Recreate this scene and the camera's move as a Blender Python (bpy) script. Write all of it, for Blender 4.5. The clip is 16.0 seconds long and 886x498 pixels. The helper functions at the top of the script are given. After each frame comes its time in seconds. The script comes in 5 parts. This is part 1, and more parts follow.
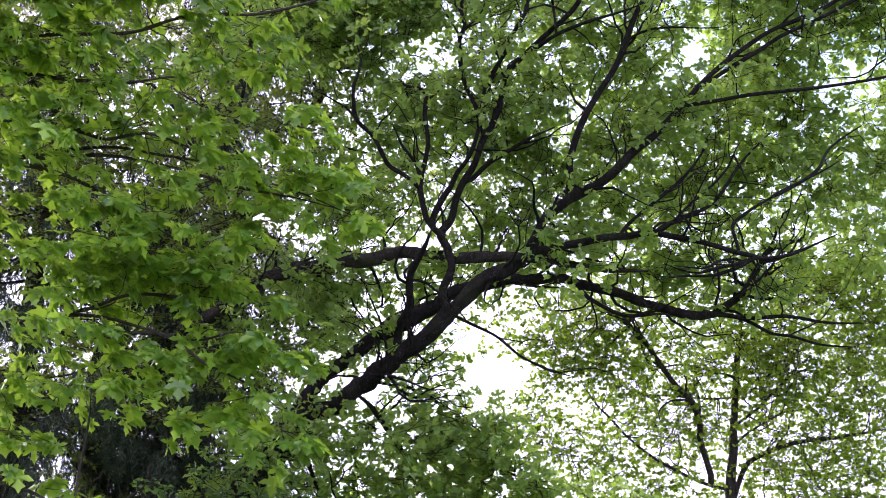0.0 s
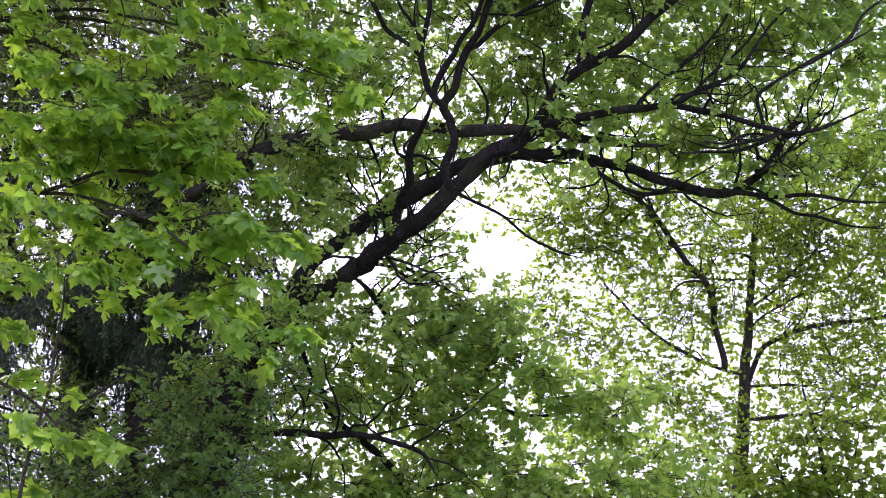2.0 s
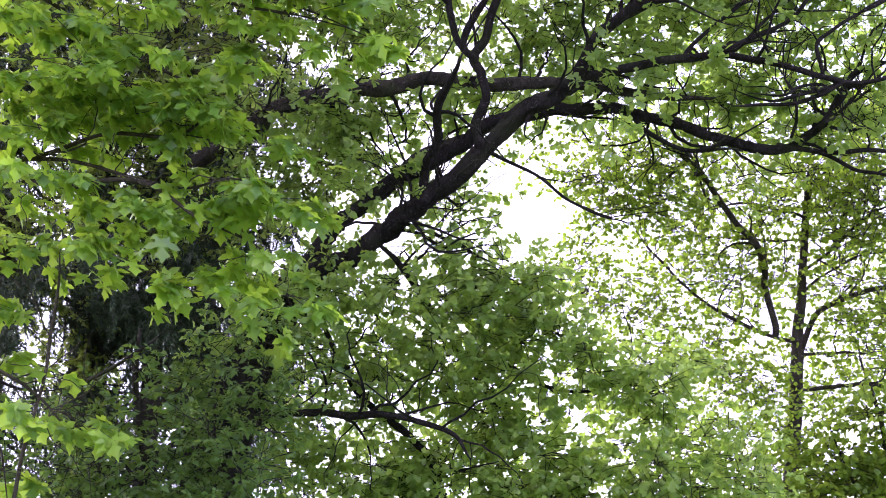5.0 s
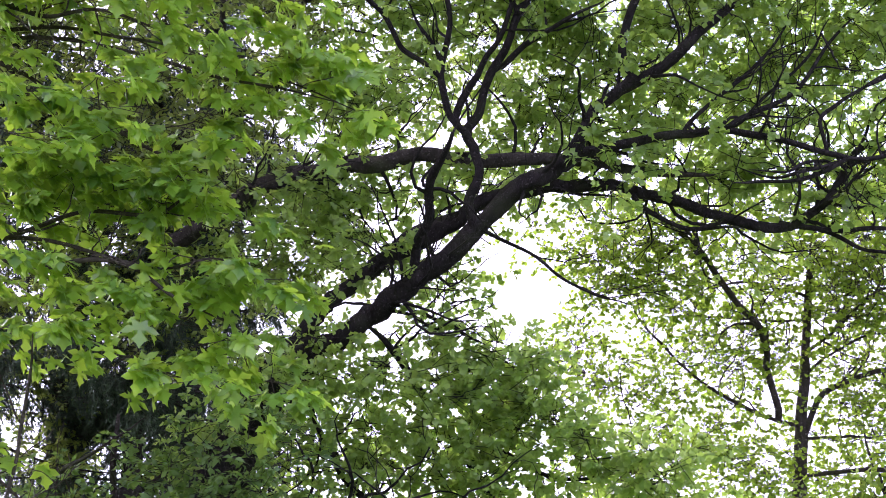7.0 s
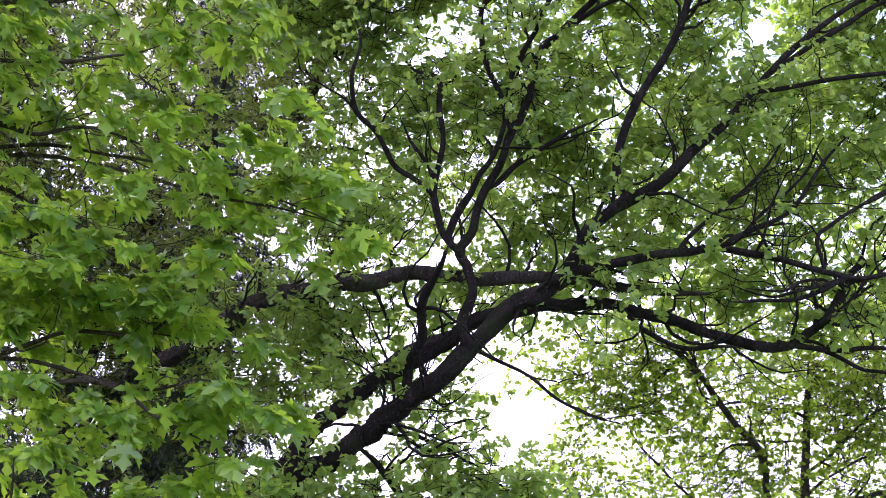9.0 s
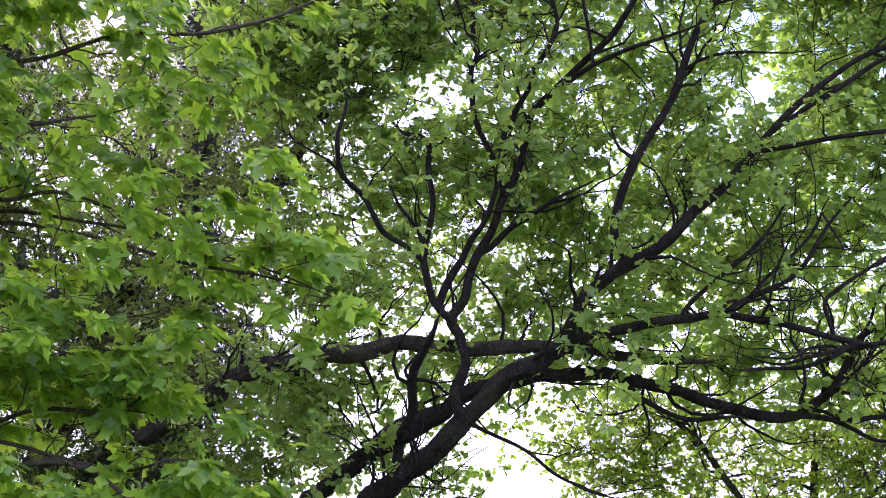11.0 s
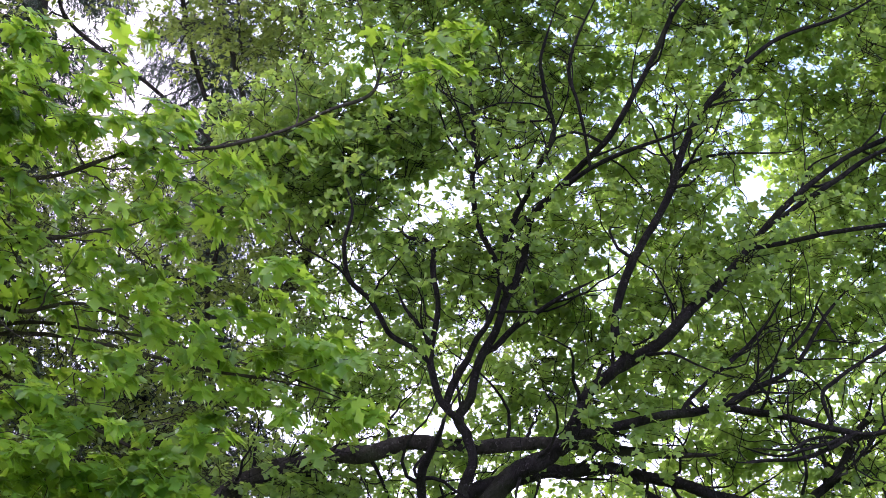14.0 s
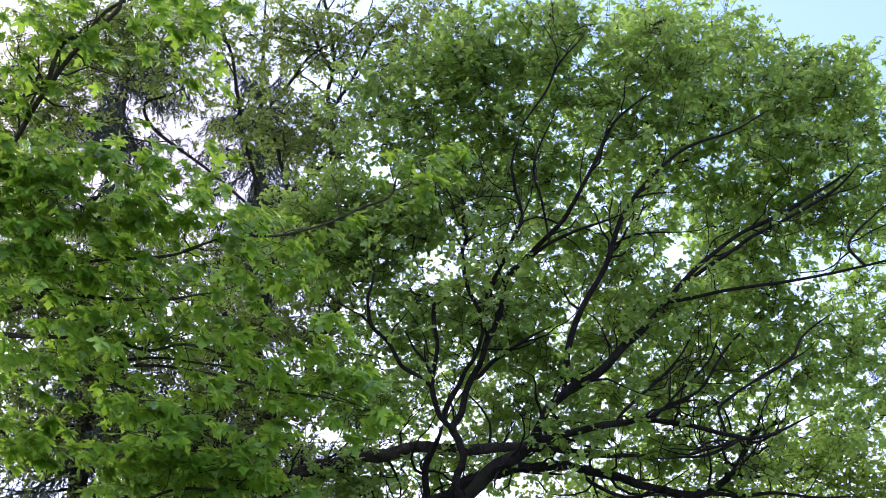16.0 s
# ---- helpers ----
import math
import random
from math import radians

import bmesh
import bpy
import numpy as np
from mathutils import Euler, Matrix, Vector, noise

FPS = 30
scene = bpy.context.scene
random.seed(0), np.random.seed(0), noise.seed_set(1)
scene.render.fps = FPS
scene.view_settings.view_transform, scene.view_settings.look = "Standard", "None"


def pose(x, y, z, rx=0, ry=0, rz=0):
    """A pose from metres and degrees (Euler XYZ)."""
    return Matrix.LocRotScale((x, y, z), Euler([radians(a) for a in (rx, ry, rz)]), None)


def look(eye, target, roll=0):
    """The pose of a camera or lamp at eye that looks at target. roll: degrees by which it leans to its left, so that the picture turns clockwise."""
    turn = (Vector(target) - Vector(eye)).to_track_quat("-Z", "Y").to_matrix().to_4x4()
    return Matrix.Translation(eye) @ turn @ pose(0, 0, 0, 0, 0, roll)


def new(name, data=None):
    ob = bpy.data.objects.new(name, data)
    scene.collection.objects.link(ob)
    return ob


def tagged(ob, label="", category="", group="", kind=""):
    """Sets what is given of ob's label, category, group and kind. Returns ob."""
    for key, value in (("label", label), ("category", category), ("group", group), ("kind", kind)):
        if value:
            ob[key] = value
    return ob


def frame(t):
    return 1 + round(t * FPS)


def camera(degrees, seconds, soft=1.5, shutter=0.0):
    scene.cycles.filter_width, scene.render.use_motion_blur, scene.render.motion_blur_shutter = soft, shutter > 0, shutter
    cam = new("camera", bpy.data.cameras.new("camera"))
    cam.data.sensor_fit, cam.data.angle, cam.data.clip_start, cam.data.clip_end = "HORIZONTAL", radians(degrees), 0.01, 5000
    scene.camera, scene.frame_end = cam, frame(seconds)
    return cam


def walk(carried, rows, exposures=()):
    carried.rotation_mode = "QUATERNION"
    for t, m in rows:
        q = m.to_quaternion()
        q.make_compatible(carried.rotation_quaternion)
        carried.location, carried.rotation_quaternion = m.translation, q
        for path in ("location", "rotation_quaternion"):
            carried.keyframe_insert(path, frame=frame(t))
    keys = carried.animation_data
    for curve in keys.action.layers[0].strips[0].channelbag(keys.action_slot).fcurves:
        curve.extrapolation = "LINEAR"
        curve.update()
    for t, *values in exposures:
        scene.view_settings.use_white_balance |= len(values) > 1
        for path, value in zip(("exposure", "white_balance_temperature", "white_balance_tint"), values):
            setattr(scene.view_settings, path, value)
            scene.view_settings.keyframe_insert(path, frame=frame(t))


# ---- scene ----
ROWS = [
    (0, 0.043, -2.705, 2.694, 114.047, -0.705, 0.596),
    (0.5, 0.034, -2.366, 2.859, 113.437, -0.800, 0.452),
    (1, 0.027, -2.025, 3.040, 112.254, -0.809, 0.483),
    (1.5, 0.019, -1.737, 3.195, 110.551, -0.931, 0.552),
    (2, 0.015, -1.654, 3.239, 109.029, -0.833, 0.790),
    (2.5, 0.005, -1.533, 3.306, 107.709, -0.596, 0.894),
    (3, -0.019, -1.380, 3.407, 106.448, -0.455, 0.839),
    (5.5, -0.006, -0.277, 3.862, 107.633, 0.358, 0.549),
    (6, -0.007, -0.122, 3.931, 108.239, 0.378, 0.488),
    (6.5, -0.008, -0.059, 3.971, 109.097, 0.255, 0.508),
    (7, -0.007, 0.019, 4.005, 110.009, -0.030, 0.527),
    (7.5, -0.006, 0.082, 4.039, 110.790, -0.278, 0.531),
    (8, -0.004, 0.099, 4.048, 111.499, -0.501, 0.521),
    (8.5, -0.003, 0.208, 4.102, 112.788, -0.432, 0.544),
    (9, -0.005, 0.205, 4.120, 114.334, -0.268, 0.486),
    (9.5, -0.013, 0.269, 4.151, 115.611, -0.260, 0.386),
    (12, -0.037, 1.205, 4.597, 117.672, -1.051, -0.835),
    (12.5, -0.037, 1.316, 4.675, 118.469, -1.001, -1.063),
    (13, -0.038, 1.314, 4.673, 119.352, -0.874, -1.245),
    (13.5, -0.029, 1.401, 4.666, 120.419, -0.989, -1.483),
    (14, 0.000, 0.418, 4.208, 120.647, -0.482, -1.323),
    (14.5, 0.028, -2.779, 2.489, 120.850, -0.125, -1.097),
    (15, 0.035, -3.873, 1.904, 121.317, -0.218, -1.220),
    (15.5, 0.033, -4.211, 1.693, 121.771, -0.366, -1.356),
    (16, 0.034, -4.221, 1.708, 122.068, -0.395, -1.475),
]
cam = camera(32.39, 16.0, soft=0.9)


def heading(x, y, z, tilt, turn, roll):
    return pose(x, y, z, tilt, 0, turn) @ pose(0, 0, 0, 0, 0, roll)


walk(cam, [(t, heading(*r)) for t, *r in ROWS],
     exposures=[(0, 2.50, 6040, 26), (3, 2.82, 6060, 29), (6, 2.96, 6030, 30), (9, 2.80, 5980, 29), (13, 2.80, 5920, 27), (14.2, 2.62, 5930, 24), (16, 2.20, 5600, 21)])

# ---------------------------------------------------------------- sky and light
SUN_TURN, SUN_RISE = -32.0, 36.0      # degrees clockwise from +y, and above the horizon
world = bpy.data.worlds.new("sky")
scene.world = world
world.use_nodes = True
nt = world.node_tree
nt.nodes.clear()
out = nt.nodes.new("ShaderNodeOutputWorld")
bg = nt.nodes.new("ShaderNodeBackground")
sky = nt.nodes.new("ShaderNodeTexSky")
sky.sky_type = "NISHITA"
sky.sun_disc = False
sky.sun_elevation, sky.sun_rotation = radians(SUN_RISE), radians(SUN_TURN)
sky.air_density, sky.dust_density, sky.ozone_density = 1.0, 0.6, 1.0
# thin white haze, thick near the horizon and thinning upwards
co = nt.nodes.new("ShaderNodeTexCoord")
sep = nt.nodes.new("ShaderNodeSeparateXYZ")
nt.links.new(co.outputs["Generated"], sep.inputs[0])
ramp = nt.nodes.new("ShaderNodeMapRange")
ramp.inputs["From Min"].default_value, ramp.inputs["From Max"].default_value = 0.40, 0.66
ramp.inputs["To Min"].default_value, ramp.inputs["To Max"].default_value = 0.95, 0.12
lean = nt.nodes.new("ShaderNodeMath")
lean.operation = "MULTIPLY_ADD"
lean.inputs[1].default_value = 0.45
nt.links.new(sep.outputs["X"], lean.inputs[0])
open_sky = nt.nodes.new("ShaderNodeMath")       # the haze only opens high in the north-east
open_sky.operation = "MULTIPLY_ADD"
open_sky.inputs[1].default_value, open_sky.inputs[2].default_value = 0.9, -0.63
nt.links.new(sep.outputs["Y"], open_sky.inputs[0])
shut = nt.nodes.new("ShaderNodeMath")
shut.operation = "MINIMUM"
shut.inputs[1].default_value = 0.0
nt.links.new(open_sky.outputs[0], shut.inputs[0])
height = nt.nodes.new("ShaderNodeMath")
nt.links.new(sep.outputs["Z"], height.inputs[0])
nt.links.new(shut.outputs[0], height.inputs[1])
nt.links.new(height.outputs[0], lean.inputs[2])
nt.links.new(lean.outputs[0], ramp.inputs["Value"])
cloud = nt.nodes.new("ShaderNodeTexNoise")
cloud.inputs["Scale"].default_value, cloud.inputs["Detail"].default_value = 3.0, 5.0
nt.links.new(co.outputs["Generated"], cloud.inputs["Vector"])
tint = nt.nodes.new("ShaderNodeMix")
tint.data_type = "RGBA"
tint.inputs["A"].default_value = (4.2, 4.25, 4.9, 1)
tint.inputs["B"].default_value = (2.4, 1.65, 1.75, 1)
rose = nt.nodes.new("ShaderNodeMapRange")
rose.inputs["From Min"].default_value, rose.inputs["From Max"].default_value = -0.02, -0.12
soft_rose = nt.nodes.new("ShaderNodeMath")
soft_rose.operation = "MULTIPLY_ADD"
soft_rose.inputs[1].default_value, soft_rose.inputs[2].default_value = 0.2, -0.1
nt.links.new(cloud.outputs["Fac"], soft_rose.inputs[0])
west = nt.nodes.new("ShaderNodeMath")
nt.links.new(sep.outputs["X"], west.inputs[0])
nt.links.new(soft_rose.outputs[0], west.inputs[1])
nt.links.new(west.outputs[0], rose.inputs["Value"])
high = nt.nodes.new("ShaderNodeMapRange")        # the rosy cloud stands well above the horizon
high.inputs["From Min"].default_value, high.inputs["From Max"].default_value = 0.47, 0.57
nt.links.new(sep.outputs["Z"], high.inputs["Value"])
glow_part = nt.nodes.new("ShaderNodeMath")
glow_part.operation = "MULTIPLY"
nt.links.new(rose.outputs["Result"], glow_part.inputs[0])
nt.links.new(high.outputs["Result"], glow_part.inputs[1])
nt.links.new(glow_part.outputs[0], tint.inputs["Factor"])
mix = nt.nodes.new("ShaderNodeMix")
mix.data_type = "RGBA"
nt.links.new(ramp.outputs["Result"], mix.inputs["Factor"])
deep = nt.nodes.new("ShaderNodeMix")
deep.data_type, deep.blend_type = "RGBA", "MULTIPLY"
deep.inputs["Factor"].default_value, deep.inputs["B"].default_value = 1.0, (0.52, 0.58, 0.52, 1)
nt.links.new(sky.outputs["Color"], deep.inputs["A"])
nt.links.new(deep.outputs["Result"], mix.inputs["A"])
nt.links.new(tint.outputs["Result"], mix.inputs["B"])
nt.links.new(mix.outputs["Result"], bg.inputs["Color"])
bg.inputs["Strength"].default_value = 0.11
nt.links.new(bg.outputs["Background"], out.inputs["Surface"])

sun_data = bpy.data.lights.new("sun", "SUN")
sun_data.energy, sun_data.angle, sun_data.color = 1.5, radians(40), (1.0, 0.95, 0.86)
sun = new("sun", sun_data)
sun.matrix_world = look((0, 0, 60), Vector((0, 0, 60)) - Vector((
    math.sin(radians(SUN_TURN)) * math.cos(radians(SUN_RISE)),
    math.cos(radians(SUN_TURN)) * math.cos(radians(SUN_RISE)),
    math.sin(radians(SUN_RISE)))))


# ---------------------------------------------------------------- materials
def nodes_of(name):
    m = bpy.data.materials.new(name)
    m.use_nodes = True
    t = m.node_tree
    t.nodes.clear()
    return m, t, t.nodes.new("ShaderNodeOutputMaterial")


def link(t, a, b):
    t.links.new(a, b)


def ramp_of(t, stops):
    r = t.nodes.new("ShaderNodeValToRGB")
    e = r.color_ramp.elements
    while len(e) < len(stops):
        e.new(0.5)
    for el, (p, c) in zip(e, stops):
        el.position, el.color = p, (*c, 1)
    return r


def leaf_material(name, dark, mid, light, glow, rough=0.45, through_part=0.38, spread=1.0, gloss=0.75):
    """Green leaf: a tone for each leaf, mottling within it, a waxy face and light shining through."""
    m, t, o = nodes_of(name)
    isl = t.nodes.new("ShaderNodeNewGeometry")
    inf = t.nodes.new("ShaderNodeObjectInfo")
    add = t.nodes.new("ShaderNodeMath")
    add.operation = "ADD"
    link(t, isl.outputs["Random Per Island"], add.inputs[0])
    link(t, inf.outputs["Random"], add.inputs[1])
    fr = t.nodes.new("ShaderNodeMath")
    fr.operation = "FRACT"
    link(t, add.outputs[0], fr.inputs[0])
    tc = t.nodes.new("ShaderNodeTexCoord")
    big = t.nodes.new("ShaderNodeTexNoise")
    big.inputs["Scale"].default_value, big.inputs["Detail"].default_value = 1.1, 2.0
    fine = t.nodes.new("ShaderNodeTexNoise")
    fine.inputs["Scale"].default_value, fine.inputs["Detail"].default_value = 60.0, 4.0
    link(t, isl.outputs["Position"], big.inputs["Vector"])
    link(t, tc.outputs["Object"], fine.inputs["Vector"])
    a = t.nodes.new("ShaderNodeMath")
    a.operation = "MULTIPLY_ADD"
    a.inputs[1].default_value, a.inputs[2].default_value = 0.9 * spread, 0.48 - 0.825 * spread
    link(t, big.outputs["Fac"], a.inputs[0])
    b = t.nodes.new("ShaderNodeMath")
    b.operation = "MULTIPLY_ADD"
    b.inputs[1].default_value = 0.75 * spread
    link(t, fr.outputs[0], b.inputs[0])
    link(t, a.outputs[0], b.inputs[2])
    c = t.nodes.new("ShaderNodeMath")
    c.operation = "MULTIPLY_ADD"
    c.inputs[1].default_value = 0.25
    link(t, fine.outputs["Fac"], c.inputs[0])
    link(t, b.outputs[0], c.inputs[2])
    tone = ramp_of(t, [(0.1, dark), (0.5, mid), (0.95, light)])
    link(t, c.outputs[0], tone.inputs["Fac"])
    p = t.nodes.new("ShaderNodeBsdfPrincipled")
    link(t, tone.outputs["Color"], p.inputs["Base Color"])
    p.inputs["Roughness"].default_value = rough
    p.inputs["Specular IOR Level"].default_value = gloss
    bump = t.nodes.new("ShaderNodeBump")
    bump.inputs["Strength"].default_value, bump.inputs["Distance"].default_value = 0.35, 0.004
    link(t, fine.outputs["Fac"], bump.inputs["Height"])
    link(t, bump.outputs["Normal"], p.inputs["Normal"])
    tr = t.nodes.new("ShaderNodeBsdfTranslucent")
    gl = t.nodes.new("ShaderNodeMix")
    gl.data_type = "RGBA"
    gl.inputs["Factor"].default_value = 0.65
    link(t, tone.outputs["Color"], gl.inputs["A"])
    gl.inputs["B"].default_value = (*glow, 1)
    link(t, gl.outputs["Result"], tr.inputs["Color"])
    mx = t.nodes.new("ShaderNodeMixShader")
    mx.inputs["Fac"].default_value = through_part
    link(t, p.outputs["BSDF"], mx.inputs[1])
    link(t, tr.outputs["BSDF"], mx.inputs[2])
    link(t, mx.outputs["Shader"], o.inputs["Surface"])
    return m


def bark_material(name, dark, light, moss, scale=9.0, depth=0.02):
    """Furrowed bark: long plates, pale lichen and some green moss."""
    m, t, o = nodes_of(name)
    tc = t.nodes.new("ShaderNodeTexCoord")
    mp = t.nodes.new("ShaderNodeMapping")
    mp.inputs["Scale"].default_value = (1.0, 1.0, 0.45)
    link(t, tc.outputs["Object"], mp.inputs["Vector"])
    n1 = t.nodes.new("ShaderNodeTexNoise")
    n1.inputs["Scale"].default_value, n1.inputs["Detail"].default_value, n1.inputs["Roughness"].default_value = scale, 8.0, 0.7
    link(t, mp.outputs["Vector"], n1.inputs["Vector"])
    v = t.nodes.new("ShaderNodeTexVoronoi")
    v.feature = "DISTANCE_TO_EDGE"
    v.inputs["Scale"].default_value = scale * 3.2
    link(t, mp.outputs["Vector"], v.inputs["Vector"])
    n2 = t.nodes.new("ShaderNodeTexNoise")
    n2.inputs["Scale"].default_value, n2.inputs["Detail"].default_value = 1.7, 5.0
    link(t, tc.outputs["Object"], n2.inputs["Vector"])
    tone = ramp_of(t, [(0.3, dark), (0.72, light)])
    link(t, n1.outputs["Fac"], tone.inputs["Fac"])
    mask = ramp_of(t, [(0.56, (0, 0, 0)), (0.72, (0.7, 0.7, 0.7))])
    link(t, n2.outputs["Fac"], mask.inputs["Fac"])
    mx = t.nodes.new("ShaderNodeMix")
    mx.data_type = "RGBA"
    link(t, mask.outputs["Color"], mx.inputs["Factor"])
    link(t, tone.outputs["Color"], mx.inputs["A"])
    mx.inputs["B"].default_value = (*moss, 1)
    n3 = t.nodes.new("ShaderNodeTexNoise")
    n3.inputs["Scale"].default_value, n3.inputs["Detail"].default_value = 38.0, 3.0
    link(t, tc.outputs["Object"], n3.inputs["Vector"])
    fleck = ramp_of(t, [(0.62, (0, 0, 0)), (0.70, (0.8, 0.8, 0.8))])
    link(t, n3.outputs["Fac"], fleck.inputs["Fac"])
    mx2 = t.nodes.new("ShaderNodeMix")
    mx2.data_type = "RGBA"
    link(t, fleck.outputs["Color"], mx2.inputs["Factor"])
    link(t, mx.outputs["Result"], mx2.inputs["A"])
    mx2.inputs["B"].default_value = (*[min(1.0, 2.0 * c + 0.01) for c in light], 1)
    p = t.nodes.new("ShaderNodeBsdfPrincipled")
    link(t, mx2.outputs["Result"], p.inputs["Base Color"])
    p.inputs["Roughness"].default_value = 0.92
    p.inputs["Specular IOR Level"].default_value = 0.15
    h = t.nodes.new("ShaderNodeMath")
    h.operation = "MULTIPLY"
    link(t, n1.outputs["Fac"], h.inputs[0])
    sm = t.nodes.new("ShaderNodeMapRange")
    sm.inputs["From Max"].default_value = 0.12
    link(t, v.outputs["Distance"], sm.inputs["Value"])
    link(t, sm.outputs["Result"], h.inputs[1])
    bump = t.nodes.new("ShaderNodeBump")
    bump.inputs["Strength"].default_value, bump.inputs["Distance"].default_value = 0.9, depth
    link(t, h.outputs[0], bump.inputs["Height"])
    link(t, bump.outputs["Normal"], p.inputs["Normal"])
    link(t, p.outputs["BSDF"], o.inputs["Surface"])
    return m


M_OAK_LEAF = leaf_material("oak_leaf", (0.038, 0.090, 0.031), (0.104, 0.190, 0.047), (0.185, 0.286, 0.060), (0.59, 0.82, 0.12), through_part=0.56, spread=1.35, gloss=0.75)
M_MAPLE_LEAF = leaf_material("maple_leaf", (0.034, 0.098, 0.034), (0.090, 0.208, 0.032), (0.175, 0.315, 0.034), (0.60, 0.86, 0.060), rough=0.36, through_part=0.52, spread=1.6, gloss=0.8)
M_ALDER_LEAF = leaf_material("alder_leaf", (0.070, 0.140, 0.022), (0.130, 0.215, 0.026), (0.190, 0.275, 0.034), (0.48, 0.68, 0.06), through_part=0.55, spread=1.2, gloss=0.4)
M_ASH_LEAF = leaf_material("background_leaf", (0.030, 0.060, 0.020), (0.066, 0.112, 0.028), (0.120, 0.170, 0.038), (0.42, 0.54, 0.09), through_part=0.50, spread=1.2, gloss=0.6)
M_SHRUB_LEAF = leaf_material("thicket_leaf", (0.022, 0.062, 0.024), (0.044, 0.112, 0.032), (0.084, 0.165, 0.040), (0.30, 0.48, 0.06), through_part=0.45, gloss=0.45)
M_HAZEL_LEAF = leaf_material("hazel_leaf", (0.066, 0.140, 0.022), (0.110, 0.205, 0.028), (0.160, 0.260, 0.034), (0.48, 0.62, 0.06), through_part=0.54, gloss=0.4)
M_NEEDLE = leaf_material("spruce_needle", (0.010, 0.028, 0.014), (0.018, 0.045, 0.020), (0.035, 0.070, 0.026), (0.03, 0.06, 0.02), rough=0.6, through_part=0.12)
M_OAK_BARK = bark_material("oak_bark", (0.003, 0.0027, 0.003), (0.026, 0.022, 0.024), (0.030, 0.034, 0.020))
M_MAPLE_BARK = bark_material("maple_bark", (0.022, 0.018, 0.015), (0.085, 0.074, 0.062), (0.07, 0.08, 0.045), 12.0, 0.008)
M_ALDER_BARK = bark_material("alder_bark", (0.020, 0.015, 0.017), (0.100, 0.080, 0.088), (0.06, 0.06, 0.045), 10.0, 0.012)
M_ASH_BARK = bark_material("background_bark", (0.012, 0.010, 0.010), (0.060, 0.052, 0.050), (0.05, 0.06, 0.028))

M_BIRCH_BARK = bark_material("birch_bark", (0.16, 0.13, 0.13), (0.42, 0.37, 0.37), (0.12, 0.12, 0.09), 7.0, 0.006)

mg, tg, og = nodes_of("meadow")
gn = tg.nodes.new("ShaderNodeTexNoise")
gn.inputs["Scale"].default_value, gn.inputs["Detail"].default_value = 0.8, 8.0
gc = tg.nodes.new("ShaderNodeTexCoord")
link(tg, gc.outputs["Object"], gn.inputs["Vector"])
gr = ramp_of(tg, [(0.3, (0.030, 0.052, 0.014)), (0.55, (0.055, 0.100, 0.022)), (0.75, (0.100, 0.120, 0.040))])
link(tg, gn.outputs["Fac"], gr.inputs["Fac"])
gp = tg.nodes.new("ShaderNodeBsdfPrincipled")
gp.inputs["Roughness"].default_value = 0.9
link(tg, gr.outputs["Color"], gp.inputs["Base Color"])
gb = tg.nodes.new("ShaderNodeBump")
gb.inputs["Distance"].default_value = 0.05
link(tg, gn.outputs["Fac"], gb.inputs["Height"])
link(tg, gb.outputs["Normal"], gp.inputs["Normal"])
link(tg, gp.outputs["BSDF"], og.inputs["Surface"])


# ---------------------------------------------------------------- mesh helpers
def mesh_of(name, verts, tris, material, smooth=False):
    """A triangle mesh from two arrays."""
    me = bpy.data.meshes.new(name)
    verts, tris = np.asarray(verts, np.float32), np.asarray(tris, np.int32)
    me.vertices.add(len(verts))
    me.vertices.foreach_set("co", verts.ravel())
    me.loops.add(tris.size)
    me.loops.foreach_set("vertex_index", tris.ravel())
    me.polygons.add(len(tris))
    me.polygons.foreach_set("loop_start", np.arange(0, tris.size, 3, dtype=np.int32))
    if smooth:
        me.polygons.foreach_set("use_smooth", np.ones(len(tris), bool))
    me.update(calc_edges=True)
    me.materials.append(material)
    return me


def unit(v):
    return v / np.maximum(np.linalg.norm(v, axis=-1, keepdims=True), 1e-9)


def glide(points, steps):
    """A smooth line through points (x, y, z, r)."""
    p = np.asarray(points, float)
    q = np.vstack([2 * p[0] - p[1], p, 2 * p[-1] - p[-2]])
    u = np.linspace(0, 1, steps, endpoint=False)[:, None]
    res = []
    for i in range(1, len(q) - 2):
        a, b, c, d = q[i - 1], q[i], q[i + 1], q[i + 2]
        res.append(0.5 * (2 * b + (c - a) * u + (2 * a - 5 * b + 4 * c - d) * u ** 2 + (3 * b - a - 3 * c + d) * u ** 3))
    res = np.vstack(res + [p[-1:]])
    res[:, 3] = np.maximum(res[:, 3], 0.002)
    return res


